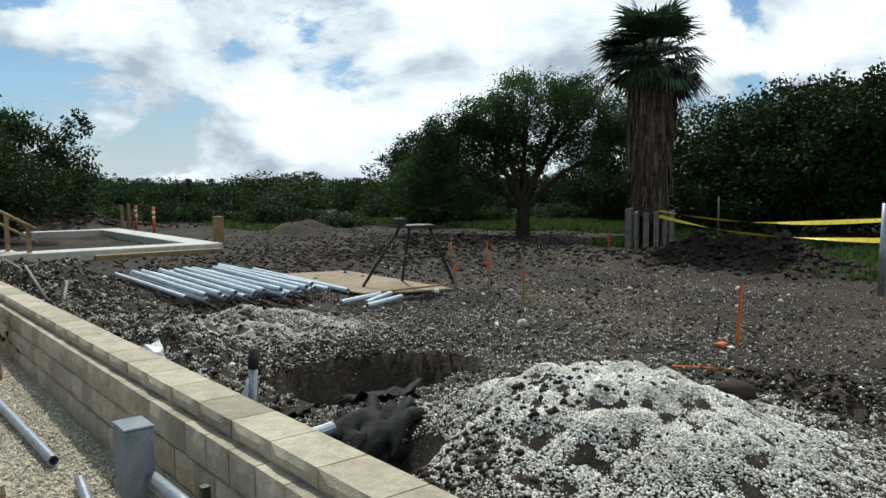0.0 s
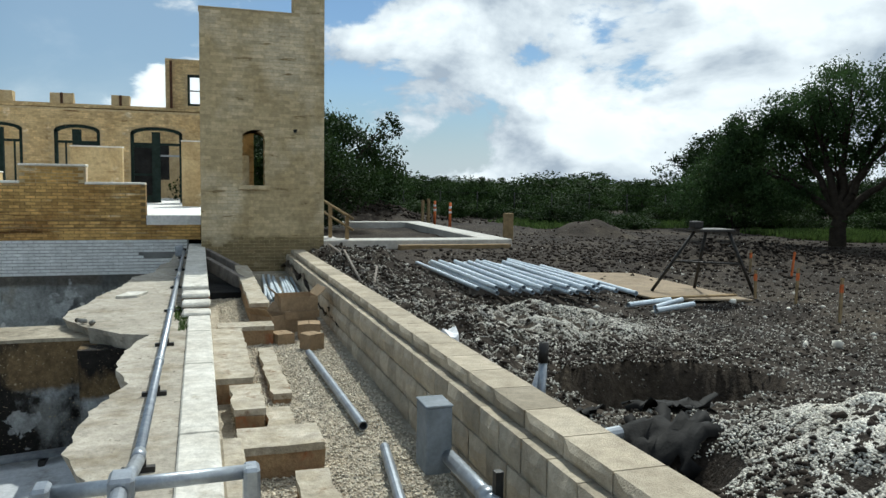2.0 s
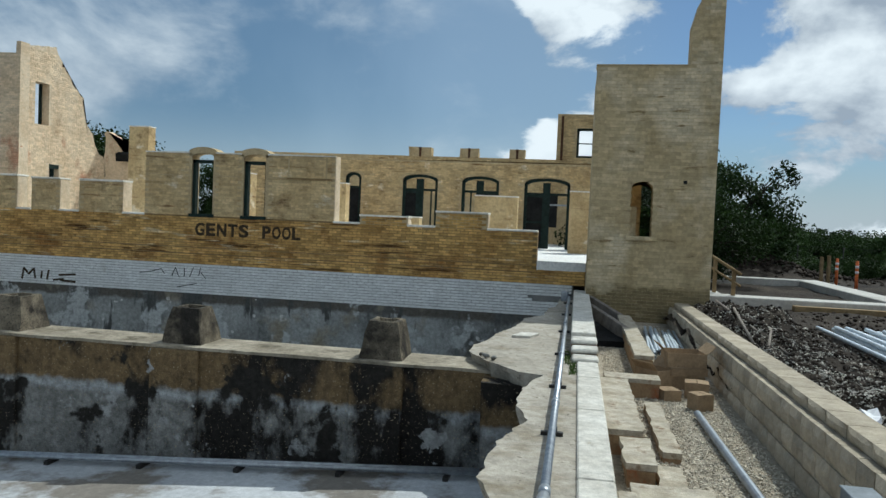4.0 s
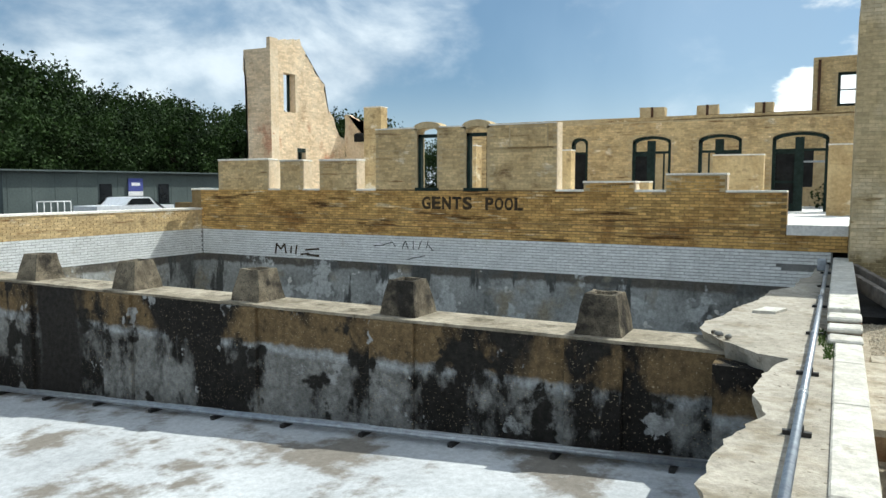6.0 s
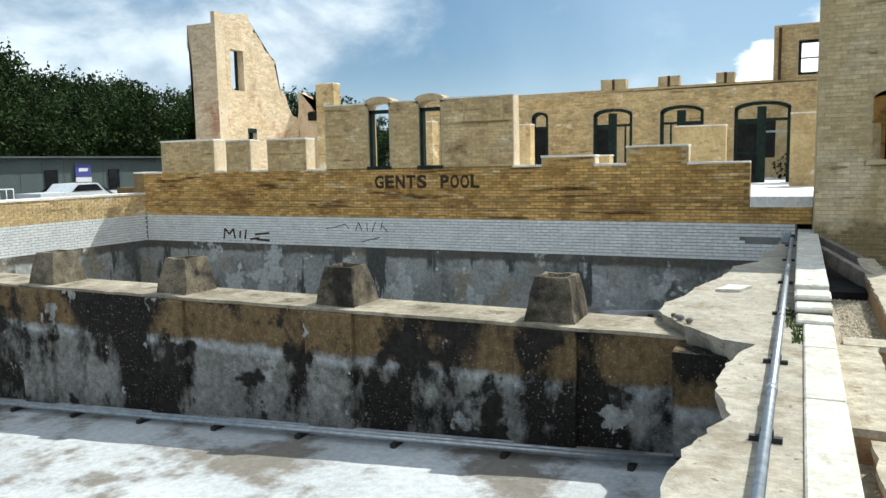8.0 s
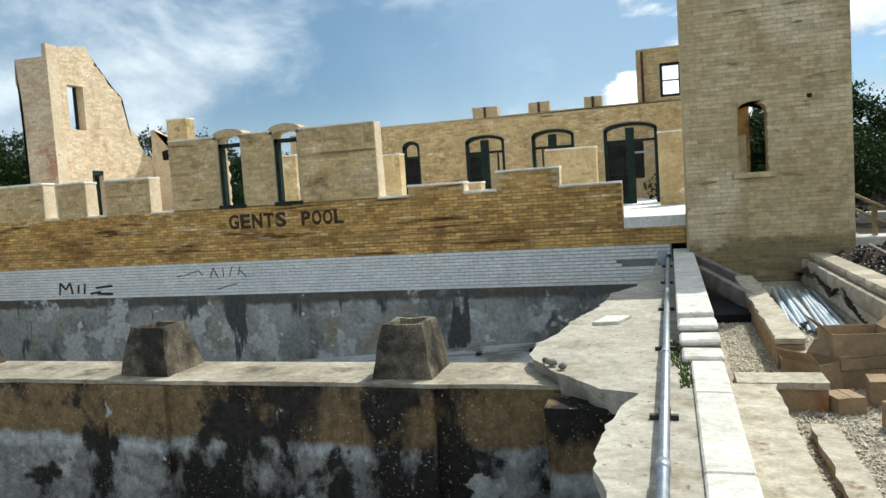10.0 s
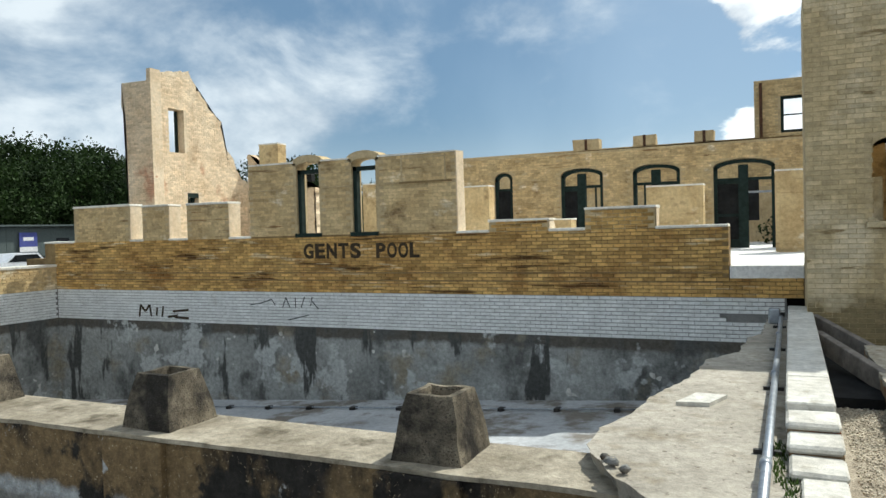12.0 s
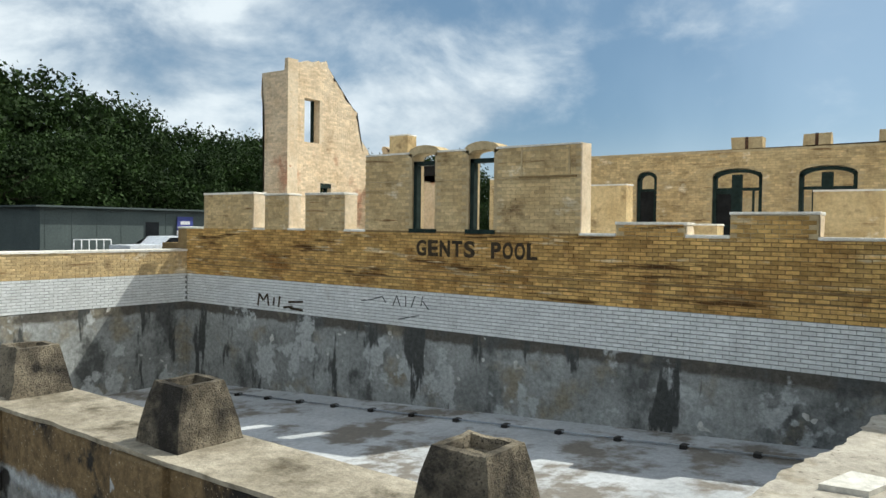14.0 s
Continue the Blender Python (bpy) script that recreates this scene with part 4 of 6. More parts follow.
def arched_spandrel(x0, x1, spring, crown, top, y0, y1, m, parent):
    c, w = (x0 + x1) / 2, (x1 - x0) / 2
    arc = [(c + w * math.cos(t), spring + (crown - spring) * math.sin(t)) for t in np.linspace(0, math.pi, 13)]
    extrude_poly("spandrel", [(x0, top), (x1, top)] + arc, "y", y0, y1, m, parent)


def in_rear(x, z):
    if z > 3.5:
        return False
    for a, b, s in DOORS:
        if a < x < b:
            c, w = (a + b) / 2, (b - a) / 2
            return z > 2.84 + 0.2 * math.sqrt(max(0, 1 - ((x - c) / w) ** 2)) + 0.03
    return z > 0.54


for i, (a, b, s) in enumerate(DOORS):
    arched_spandrel(a, b, 2.82, 3.03, 3.52, RY, RY + 0.42, M_mortar, rear)
    d = thing("door_frame", "dark green timber door frame with transom, open", "door frame", kind="structure")
    for x0, x1 in ((a, a + 0.10), (b - 0.10, b)):
        box("jamb", x0, x1, RY + 0.05, RY + 0.20, 0.54, 2.83, M_frame, d)
    if b - a > 1:
        c = (a + b) / 2 - 0.02
        box("mullion", c - 0.13, c + 0.13, RY + 0.06, RY + 0.18, 0.54, 2.86, M_frame, d)
        box("transom", a + 0.1, c - 0.13, RY + 0.062, RY + 0.178, 2.42, 2.50, M_frame, d)
        box("transom", c + 0.13, b - 0.1, RY + 0.062, RY + 0.178, 2.42, 2.50, M_frame, d)
        if i == 2:
            box("door_leaf", c + 0.13, b - 0.1, RY + 0.09, RY + 0.13, 0.54, 2.42, M_frame, d)
            box("glazing_bar", (a + c) / 2 - 0.02, (a + c) / 2 + 0.03, RY + 0.08, RY + 0.14, 0.54, 2.42, M_frame, d)
            box("glazing_bar", a + 0.1, c - 0.13, RY + 0.082, RY + 0.138, 1.55, 1.60, M_frame, d)
        else:
            for z0, z1 in ((0.54, 0.78), (1.42, 1.50), (2.34, 2.42)):
                box("door_rail", a + 0.1, c - 0.13, RY + 0.085, RY + 0.135, z0, z1, M_frame, d)
            box("leaf_pane", a + 0.1, c - 0.13, RY + 0.105, RY + 0.115, 0.78, 2.34, M_dark, d, "dark glazed leaf")
            if i == 3:
                box("door_leaf", c + 0.13, c + 0.40, RY + 0.09, RY + 0.13, 1.30, 2.42, M_dark, d, "dark glazed upper leaf")
                box("door_rail", c + 0.13, b - 0.1, RY + 0.085, RY + 0.135, 2.06, 2.12, M_galv, d, "pale bar across the opening")
            else:
                box("glazing_bar", c + 0.40, c + 0.45, RY + 0.08, RY + 0.14, 0.54, 2.42, M_frame, d)
    else:
        box("door_leaf", a + 0.1, b - 0.1, RY + 0.08, RY + 0.14, 0.54, 2.45, M_dark, d)
        box("transom", a + 0.1, b - 0.1, RY + 0.07, RY + 0.17, 2.45, 2.52, M_frame, d)
    cc, w = (a + b) / 2, (b - a) / 2
    pts = [(cc + w * math.cos(t), 2.80 + 0.21 * math.sin(t)) for t in np.linspace(0, math.pi, 11)] + \
          [(cc + (w - 0.08) * math.cos(t), 2.72 + 0.20 * math.sin(t)) for t in np.linspace(math.pi, 0, 11)]
    extrude_poly("arched_head", pts, "y", RY + 0.05, RY + 0.20, M_frame, d)
arched_spandrel(TWIN[0], TWIN[1], 2.20, 2.355, 2.37, TY + 0.003, TY + 0.415, M_tbrick, tower)
for x in (1.0, 1.51):
    box("sill_end", x, x + 0.09, TY - 0.045, TY + 0.1, 1.241, 1.29, M_tbrick, tower, jit=0.006)
prof = ragged_profile([(-12.5, 3.52), (-9.2, 3.50), (-3, 3.54), (1.2, 3.56)], 0.018, 5, 0.22)
extrude_poly("top_course", [(-12.5, 3.46)] + prof + [(1.2, 3.46)], "y", RY + 0.01, RY + 0.41, M_lowmortar, rear)
TR = Matrix.Translation((0, RY, 0))

# farthest wall, with stubs and a tall end that keeps one window
far = thing("wall_far", "far brick ruin wall with stubs and one tall window end", "wall", kind="structure")
FY = 33.65
box("masonry", -16.0, -1.05, FY, FY + 0.4, -0.4, 4.22, M_mortar, far)
for a, b in ((-7.6, -6.56), (-5.28, -4.45), (-3.08, -2.4)):
    box("stub", a, b, FY - 0.02, FY + 0.42, 4.22, 4.62, M_mortar, far, jit=0.02)
    box("rusty_strap", (a + b) / 2 - 0.05, (a + b) / 2 + 0.05, FY - 0.05, FY - 0.018, 4.2, 4.62, M_rust, far)
for a, b, c, d in ((-1.05, -0.2, -0.4, 6.2), (0.58, 1.4, -0.4, 6.2), (-0.2, 0.58, -0.4, 4.33), (-0.2, 0.58, 5.6, 6.2)):
    box("masonry", a, b, FY, FY + 0.4, c, d, M_mortar, far)
w1 = thing("window_1", "dark window frame with pale panes high in the ruin", "window", kind="structure")
for x0, x1, z0, z1 in ((-0.2, -0.1, 4.33, 5.6), (0.48, 0.58, 4.33, 5.6), (-0.1, 0.48, 4.33, 4.43), (-0.1, 0.48, 5.5, 5.6), (-0.1, 0.48, 4.93, 4.97)):
    box("window_frame", x0, x1, FY + 0.08, FY + 0.16, z0, z1, M_frame, w1)
box("downpipe", -0.88, -0.78, FY - 0.1, FY, 4.2, 6.1, M_rust, far)

# freestanding wall stubs between the two walls
STUBS = [(-9.3, -7.40, 24.0, 2.43), (-3.19, -1.85, 24.0, 2.19), (-0.26, 0.6, 24.0, 2.42), (-15.15, -14.42, 24.0, 4.1), (-10.9, -10.3, 23.2, 2.6), (-5.6, -4.3, 21.0, 1.42)]
for a, b, yy, t in STUBS:
    e = thing("brick_stub_wall", "freestanding stub of sunlit ochre brick wall", "wall stub", ((a + b) / 2, yy, 0.54), "stub walls in the ruin")
    hw = (b - a) / 2
    pr = ragged_profile([(-hw, t - 0.54), (hw, t - 0.54)], 0.012, int(t * 100), 0.2)
    extrude_poly("masonry", [(-hw, 0)] + pr + [(hw, 0)], "y", 0, 0.42, M_brick, e)
    box("mortar_cap", -hw - 0.01, hw + 0.01, -0.01, 0.43, t - 0.54, t - 0.505, M_cap, e, "pale mortar capping whitened for its sunlit top", jit=0.008)

# corner tower of the ruin
ct = thing("wall_corner_tower", "tall ragged corner tower of sunlit buff brick", "tower", kind="structure")
extrude_poly("masonry", [(-19.36, -0.5), (-19.36, 4.9), (-19.55, 5.6), (-19.5, 6.3), (-18.42, 6.28), (-18.40, 6.66), (-18.24, 6.66), (-18.24, -0.5)], "y", 22.63, 23.05, M_pmortar, ct)
B = -18.25
bprof = ragged_profile([(23.05, 6.66), (24.3, 6.78), (24.7, 6.3), (25.3, 5.75), (25.8, 5.3), (25.9, 4.6), (26.3, 4.2), (26.6, 3.5), (27.2, 3.1)], 0.085, 7, 0.15)
BW_ = (23.35, 24.03, 4.05, 5.5)
BD_ = (24.08, 24.6, 0.3, 2.75)
up = [p for p in bprof if p[1] > 5.5]
extrude_poly("masonry", [(23.05, 5.5)] + up + [(up[-1][0] + 0.05, 5.5)], "x", B - 0.42, B, M_pmortar, ct)
dn = [p for p in bprof if p[1] <= 5.5]
extrude_poly("masonry", [(24.6, -0.5), (24.6, 5.5), (up[-1][0] + 0.05, 5.5)] + dn + [(27.2, -0.5)], "x", B - 0.42, B, M_pmortar, ct)
for a, b, c, d in ((23.05, 23.35, -0.5, 5.5), (23.35, 24.03, -0.5, 4.05), (24.03, 24.08, -0.5, 5.5), (24.08, 24.6, 2.75, 5.5)):
    box("masonry", B - 0.42, B, a, b, c, d, M_pmortar, ct)
box("door_jamb", B - 0.3, B - 0.2, 24.08, 24.18, -0.4, 2.7, M_frame, ct)
box("door_jamb", B - 0.3, B - 0.2, 24.5, 24.6, -0.4, 2.7, M_frame, ct)
box("door_head", B - 0.3, B - 0.01, 24.08, 24.6, 2.6, 2.75, M_frame, ct)
box("window_frame", B - 0.36, B - 0.28, 23.95, 24.03, 4.05, 5.5, M_frame, ct)
extrude_poly("masonry", ragged_profile([(-18.25, -0.4), (-18.25, 4.3), (-17.6, 3.9), (-17.2, 3.1), (-16.0, 2.9), (-15.3, 2.95), (-15.3, -0.4)], 0.05, 9), "y", 27.2, 27.6, M_pbrick, ct)
box("beam", -17.6, -15.2, 26.9, 27.1, 3.15, 3.45, M_dark, ct, "charred roof beam", jit=0.04)

# ---------- trees and plants ----------


def leaf_cloud(blobs, n, size, seed, hollow=0.55, droop=0.0):
    """Small leaf quads gathered in uneven clumps inside ellipsoids."""
    g = np.random.RandomState(seed)
    vol = np.array([b[3] * b[3] * b[4] for b in blobs]) ** 0.8
    pick = g.choice(len(blobs), n, p=vol / vol.sum())
    B = np.array(blobs)[pick]
    clumps = 60 * len(blobs)
    cd = g.normal(size=(clumps, 3)); cd /= np.linalg.norm(cd, axis=1)[:, None]
    cr = g.uniform(hollow, 1.02, clumps)
    cb = g.randint(0, 60, n) + pick * 60
    d = cd[cb] * cr[cb][:, None] + g.normal(size=(n, 3)) * 0.115
    c = np.stack([B[:, 0] + d[:, 0] * B[:, 3], B[:, 1] + d[:, 1] * B[:, 3], B[:, 2] + d[:, 2] * B[:, 4] - droop * np.abs(g.normal(size=n)) * 0.3], 1)
    u = g.normal(size=(n, 3)); u /= np.linalg.norm(u, axis=1)[:, None]
    w = np.cross(u, g.normal(size=(n, 3))); w /= np.linalg.norm(w, axis=1)[:, None]
    s = g.uniform(0.5, 1.2, n)[:, None] * size
    a, b = u * s, w * s * 0.55
    v = np.stack([c - a, c + b, c + a, c - b], 1).reshape(-1, 3)
    return v, np.arange(n * 4).reshape(-1, 4)


def limb(bm, a, b, r0, r1, seed, bend=0.15, n=5):
    g = random.Random(seed)
    a, b = V(a), V(b)
    L = (b - a).length
    pts = [a + (b - a) * (i / n) + (V((g.uniform(-1, 1), g.uniform(-1, 1), g.uniform(-.5, 1))) * bend * L * 0.25 if 0 < i < n else V()) for i in range(n + 1)]
    for i in range(n):
        add_tube(bm, pts[i], pts[i + 1], r0 + (r1 - r0) * i / n, 7, r0 + (r1 - r0) * (i + 1) / n, caps=False)


def tree(name, label, base, blobs, n, size, mat, fork=1.2, r=0.25, seed=1, stems=4, group="", droop=0.0, hollow=0.55):
    e = thing(name, label, "tree", base, group)
    g = random.Random(seed)
    bm = bmesh.new()
    limb(bm, (0, 0, -0.15), (g.uniform(-.1, .1), g.uniform(-.1, .1), fork), r, r * 0.75, seed)
    for i, b in enumerate(blobs[:max(stems, 1) * 2]):
        tip = V((b[0], b[1], b[2] + b[4] * 0.3))
        knee = V((b[0] * 0.4, b[1] * 0.4, fork + (tip.z - fork) * 0.5))
        limb(bm, (0, 0, fork * 0.9), knee, r * 0.55, r * 0.3, seed + i)
        limb(bm, knee, tip, r * 0.3, 0.02, seed + 30 + i)
        for k in range(3):
            limb(bm, knee, tip + V((g.uniform(-1, 1) * b[3] * .7, g.uniform(-1, 1) * b[3] * .7, g.uniform(-.6, .5) * b[4])), r * 0.16, 0.012, seed + 60 + i * 5 + k)
    part("trunk", bm, M_bark, e, "dark branching trunk", smooth=True)
    v, q = leaf_cloud(blobs, n, size, seed, hollow, droop)
    soup("crown", v, q, mat, e)
    return e


tree("tree", "feathery mesquite tree with a forked dark trunk", (21.0, 20.9, -0.55),
     [(-1.4, 1.6, 3.6, 1.8, 1.3), (1.5, -1.6, 4.3, 1.9, 1.5), (0.2, 0, 5.0, 1.8, 1.5), (-2.4, 2.2, 2.6, 1.5, 1.0), (2.5, -2.4, 3.2, 1.3, 1.1), (0.6, 0.8, 3.2, 1.6, 0.9), (2.0, -1.0, 5.4, 1.2, 1.0), (-1.2, 0.6, 4.6, 1.3, 1.0), (-3.0, 2.9, 1.9, 1.4, 1.1), (-1.6, 1.4, 1.9, 1.5, 0.9), (2.9, -2.4, 4.5, 1.1, 1.0), (-2.4, 1.8, 3.9, 1.2, 0.9)],
     100000, 0.055, M_mesquite, fork=1.1, r=0.3, seed=11, droop=0.5, hollow=0.4)
tree("tree", "leafy dark tree with ragged branch tips", (6.8, 38.0, -0.55),
     [(0, 0, 3.0, 3.0, 2.3), (1.8, 0.5, 2.4, 2.0, 1.8), (-2, 0, 3.4, 2.6, 2.0), (2.4, -0.5, 4.6, 0.7, 0.8), (1.0, 0, 1.2, 2.6, 1.4)], 24000, 0.10, M_leafd, fork=1.4, r=0.25, seed=12)
# one dark broad tree, then copies set round the yard and behind the ruin
big = tree("tree", "dense dark broadleaf tree at the edge of the yard", (27.0, 13.2, -0.55),
           [(0, 0, 3.6, 2.6, 1.9), (1.6, 1.0, 2.8, 2.2, 1.7), (-1.6, -1.0, 3.0, 2.2, 1.8), (0.4, -1.8, 4.3, 1.5, 1.1), (-0.8, 1.8, 2.0, 2.2, 1.6), (0, 0, 1.2, 2.6, 1.2)], 24000, 0.095, M_leafd, fork=1.3, r=0.24, seed=13, group="trees round the yard")
bush = tree("tree", "low dark bushy tree in the woods beyond", (14.0, 62.0, -1.2),
            [(0, 0, 1.4, 2.6, 1.2), (2.0, 0.3, 1.2, 1.8, 1.2), (-1.9, -0.2, 1.5, 2.0, 1.3), (0.5, 0.8, 2.2, 1.4, 0.9)], 8000, 0.12, M_leaf, fork=0.5, r=0.14, seed=14, group="woods beyond the yard")
bush["category"] = "tree"
g = random.Random(21)


def put_tree(src, x, y, z, s, sz=None):
    return copy_thing(src, Matrix.Translation((x, y, z)) @ Matrix.Rotation(g.uniform(0, 6.28), 4, "Z") @ Matrix.Diagonal((s, s, sz or s, 1)))


for x, y, s in ((29, 17.5, 1.0), (27.5, 9.5, 1.02), (31, 13.5, 1.1), (30, 6.0, 1.1), (28, 2.5, 1.1), (23.5, 29.5, 0.82), (34, 20, 0.85), (31, 24.5, 0.62), (27, 32, 0.62), (33, 28, 0.6)):
    put_tree(big, x, y, -0.6, s)
for x, y, s in ((-56, 22, 1.95), (-58, 28, 2.4), (-55, 34, 2.2), (-57, 40, 2.1), (-54, 47, 1.9), (-60, 52, 1.9), (-52, 18, 2.0), (-50, 12, 2.1), (-48, 56, 1.7), (-42, 62, 1.7), (-49, 38, 1.5), (-48, 31, 1.5), (-47, 25, 1.5), (-48, 45, 1.55), (-53, 60, 1.8)):
    put_tree(big, x, y, -0.8, s)
for x, y, s in ((-14, 44, 0.72), (-9, 46, 0.8), (-4.5, 44, 0.78), (0.5, 42, 0.8), (-20, 48, 0.95), (2.2, 31.0, 0.7), (4.2, 29.5, 0.7), (3.4, 36, 0.8), (-26, 52, 1.0), (-34, 56, 1.1), (-17, 52, 1.0)):
    put_tree(big, x, y, -0.6, s)
for i in range(46):
    a = radians(3 + 62 * i / 45 + g.uniform(-0.8, 0.8))
    d = g.uniform(44, 66)
    put_tree(bush, d * math.sin(a), d * math.cos(a), -0.9, g.uniform(0.65, 0.95), g.uniform(0.55, 0.95))
for i in range(20):
    a = radians(2 + 62 * i / 19 + g.uniform(-1, 1))
    d = g.uniform(85, 110)
    put_tree(bush, d * math.sin(a), d * math.cos(a), -1.0, g.uniform(1.6, 2.2), g.uniform(1.0, 1.35))
for i in range(26):
    a = radians(8 + 66 * i / 25)
    d = g.uniform(36, 43)
    put_tree(bush, d * math.sin(a), d * math.cos(a), -0.75, g.uniform(0.35, 0.6), g.uniform(0.25, 0.45))


def grass_field(name, label, boxes, n, seed, tall=1.0):
    gr = np.random.RandomState(seed)
    P = []
    for x0, x1, y0, y1 in boxes:
        P.append(np.stack([gr.uniform(x0, x1, n), gr.uniform(y0, y1, n), np.full(n, -0.56)], 1))
    P = np.concatenate(P)
    k = len(P)
    h = gr.uniform(0.1, 0.3, k) * tall; a = gr.uniform(0, 6.28, k)
    dx, dy = np.cos(a) * 0.05 * tall, np.sin(a) * 0.05 * tall
    lean = gr.normal(size=(k, 2)) * 0.07 * tall
    v = np.stack([P + np.stack([dx, dy, 0 * h], 1), P - np.stack([dx, dy, 0 * h], 1), P + np.stack([lean[:, 0], lean[:, 1], h], 1)], 1).reshape(-1, 3)
    o = soup(name, v, np.arange(k * 3).reshape(-1, 3), M_grass)
    return tagged(o, label, "grass", kind="stuff")


grass_field("grass", "strips of rough green grass at the yard edge", [(14, 34, 30, 36), (22, 30, 22, 27), (19, 26, 10.5, 16), (16, 26, 3, 9.5), (24, 34, 16, 22)], 9000, 3)

# palm with its skirt of dead fronds
palm = thing("palm_tree", "fan palm with a thick skirt of dead brown fronds", "palm tree", (19.3, 14.0, -0.55))
tube("trunk", (0, 0, -0.1), (0.1, 0.1, 5.9), 0.33, M_bark, palm, r2=0.26, n=12)
gr = np.random.RandomState(4)
n = 2600
ang = gr.uniform(0, 6.28, n); zt = gr.uniform(1.6, 5.35, n) ** 1.0
rad = 0.40 + 0.28 * (zt - 1.2) / 4.5 + gr.normal(size=n) * 0.06
Ln = gr.uniform(0.5, 1.1, n)
top = np.stack([rad * np.cos(ang), rad * np.sin(ang), zt], 1)
bot = np.stack([(rad + gr.normal(size=n) * .07) * np.cos(ang), (rad + gr.normal(size=n) * .07) * np.sin(ang), zt - Ln], 1)
tan = np.stack([-np.sin(ang), np.cos(ang), 0 * ang], 1) * gr.uniform(0.03, 0.07, n)[:, None]
soup("dead_frond_skirt", np.stack([top - tan, top + tan, bot + tan * .4, bot - tan * .4], 1).reshape(-1, 3), np.arange(n * 4).reshape(-1, 4), M_thatch, palm)


def fan_frond(seed):
    g = random.Random(seed)
    bm = bmesh.new()
    az, el = g.uniform(0, 6.28), math.asin(g.uniform(-0.72, 0.97))
    d = V((math.cos(az) * math.cos(el), math.sin(az) * math.cos(el), math.sin(el)))
    u = d.cross(V((0, 0, 1))).normalized()
    w = u.cross(d)
    o = V((0.1, 0.1, 5.65))
    hub = o + d * g.uniform(0.6, 1.15)
    add_tube(bm, o, hub, 0.025, 5, 0.015)
    for k in range(22):
        t = -1.35 + 2.7 * k / 21
        ray = (d * math.cos(t) + u * math.sin(t))
        L = g.uniform(0.85, 1.15) * (0.75 + 0.25 * math.cos(t))
        side_ = (u * math.cos(t) - d * math.sin(t)) * 0.042
        mid = hub + ray * L * 0.6 + w * 0.06
        tip = hub + ray * L - V((0, 0, 0.16 * L))
        a, b, c, e2, f2 = bm.verts.new(hub), bm.verts.new(mid - side_), bm.verts.new(mid + side_), bm.verts.new(tip), None
        bm.faces.new((a, b, e2, c))
    return part("frond", bm, M_frond, palm, "green fan frond")


for s in range(90):
    fan_frond(s)
for k in range(14):
    a = 2 * math.pi * k / 14
    x, y = 0.62 * math.cos(a), 0.62 * math.sin(a)
    bm = bmesh.new()
    add_box(bm, x - 0.055, x + 0.055, y - 0.055, y + 0.055, -0.05, 1.05 + 0.2 * random.Random(k).random(), jit=0.02, rng=random.Random(k))
    part("guard_board", bm, M_greywood, palm, "weathered grey guard board")

# ---------- the yard ----------


def on(x, y, dz=0.0):
    return (x, y, ground_z(x, y) + dz)


# pipe threading tripod
tri = thing("pipe_tripod", "black iron pipe vise tripod standing on plywood", "tripod", (8.65, 11.75, -0.50))
apex = [(-0.22, 0.1, 1.12), (0.24, -0.18, 1.12), (0.02, 0.12, 1.12)]
feet = [(-0.75, 0.55, 0.0), (0.72, -0.35, 0.0), (0.3, 0.75, 0.0)]
for a, b in zip(apex, feet):
    tube("leg", a, b, 0.028, M_iron, tri, n=8)
box("vise_plate", -0.32, 0.34, -0.26, 0.2, 1.10, 1.15, M_iron, tri, bevel=0.01)
box("vise", -0.36, -0.16, -0.05, 0.12, 1.15, 1.28, M_iron, tri, bevel=0.02)
tube("brace", (-0.45, 0.32, 0.55), (0.45, -0.26, 0.55), 0.018, M_iron, tri, n=6)
tube("brace", (-0.45, 0.32, 0.55), (0.15, 0.42, 0.55), 0.018, M_iron, tri, n=6)
sheet = thing("plywood_sheet", "mud stained tan plywood sheet lying on the soil", "plywood", (8.3, 13.2, -0.535))
extrude_poly("board", [(-1.0, 2.1), (-0.85, -1.65), (0.75, -2.15), (0.8, 1.6)], "z", 0.0, 0.03, M_ply, sheet)
box("batten", -0.95, 0.75, -1.75, -1.65, 0.031, 0.06, M_wood, sheet)

# stack of steel pipes on two timbers
for yy in (12.6, 15.0):
    t = box("timber_bearer", -1.25, 1.35, -0.06, 0.06, 0, 0.17, M_greywood)
    t.location = (5.8, yy, -0.55)
    tagged(t, "rough timber bearer under the pipe stack", "timber", group="bearers under the pipes")
g = random.Random(6)
for i in range(26):
    layer = 0 if i < 17 else 1
    x = 4.5 + (i if layer == 0 else (i - 17) * 1.6 + 1) * 0.145 + g.uniform(-.02, .02)
    z = -0.342 + layer * 0.074
    ya = 12.0 + 0.05 * (x - 4.5) * -5 + g.uniform(-.35, .25)
    p = hollow_pipe("steel_pipe", (0, 0, 0), (0.1 + g.uniform(-.12, .12), 3.9, 0.0), 0.038, M_bluepipe)
    p.location = (x, ya, z)
    tagged(p, "pale blue-grey galvanised steel pipe in a stack", "pipe", group="stacked steel pipes")
for x, y, a in ((6.55, 10.9, 0.2), (6.9, 10.7, 0.5), (6.75, 10.45, 0.3)):
    p = hollow_pipe("steel_pipe", (0, 0, 0), (0.9 * math.cos(a), 0.9 * math.sin(a), 0.03), 0.04, M_bluepipe)
    p.location = on(x, y, 0.05)
    tagged(p, "short offcut of galvanised steel pipe on soil", "pipe", group="pipe offcuts")

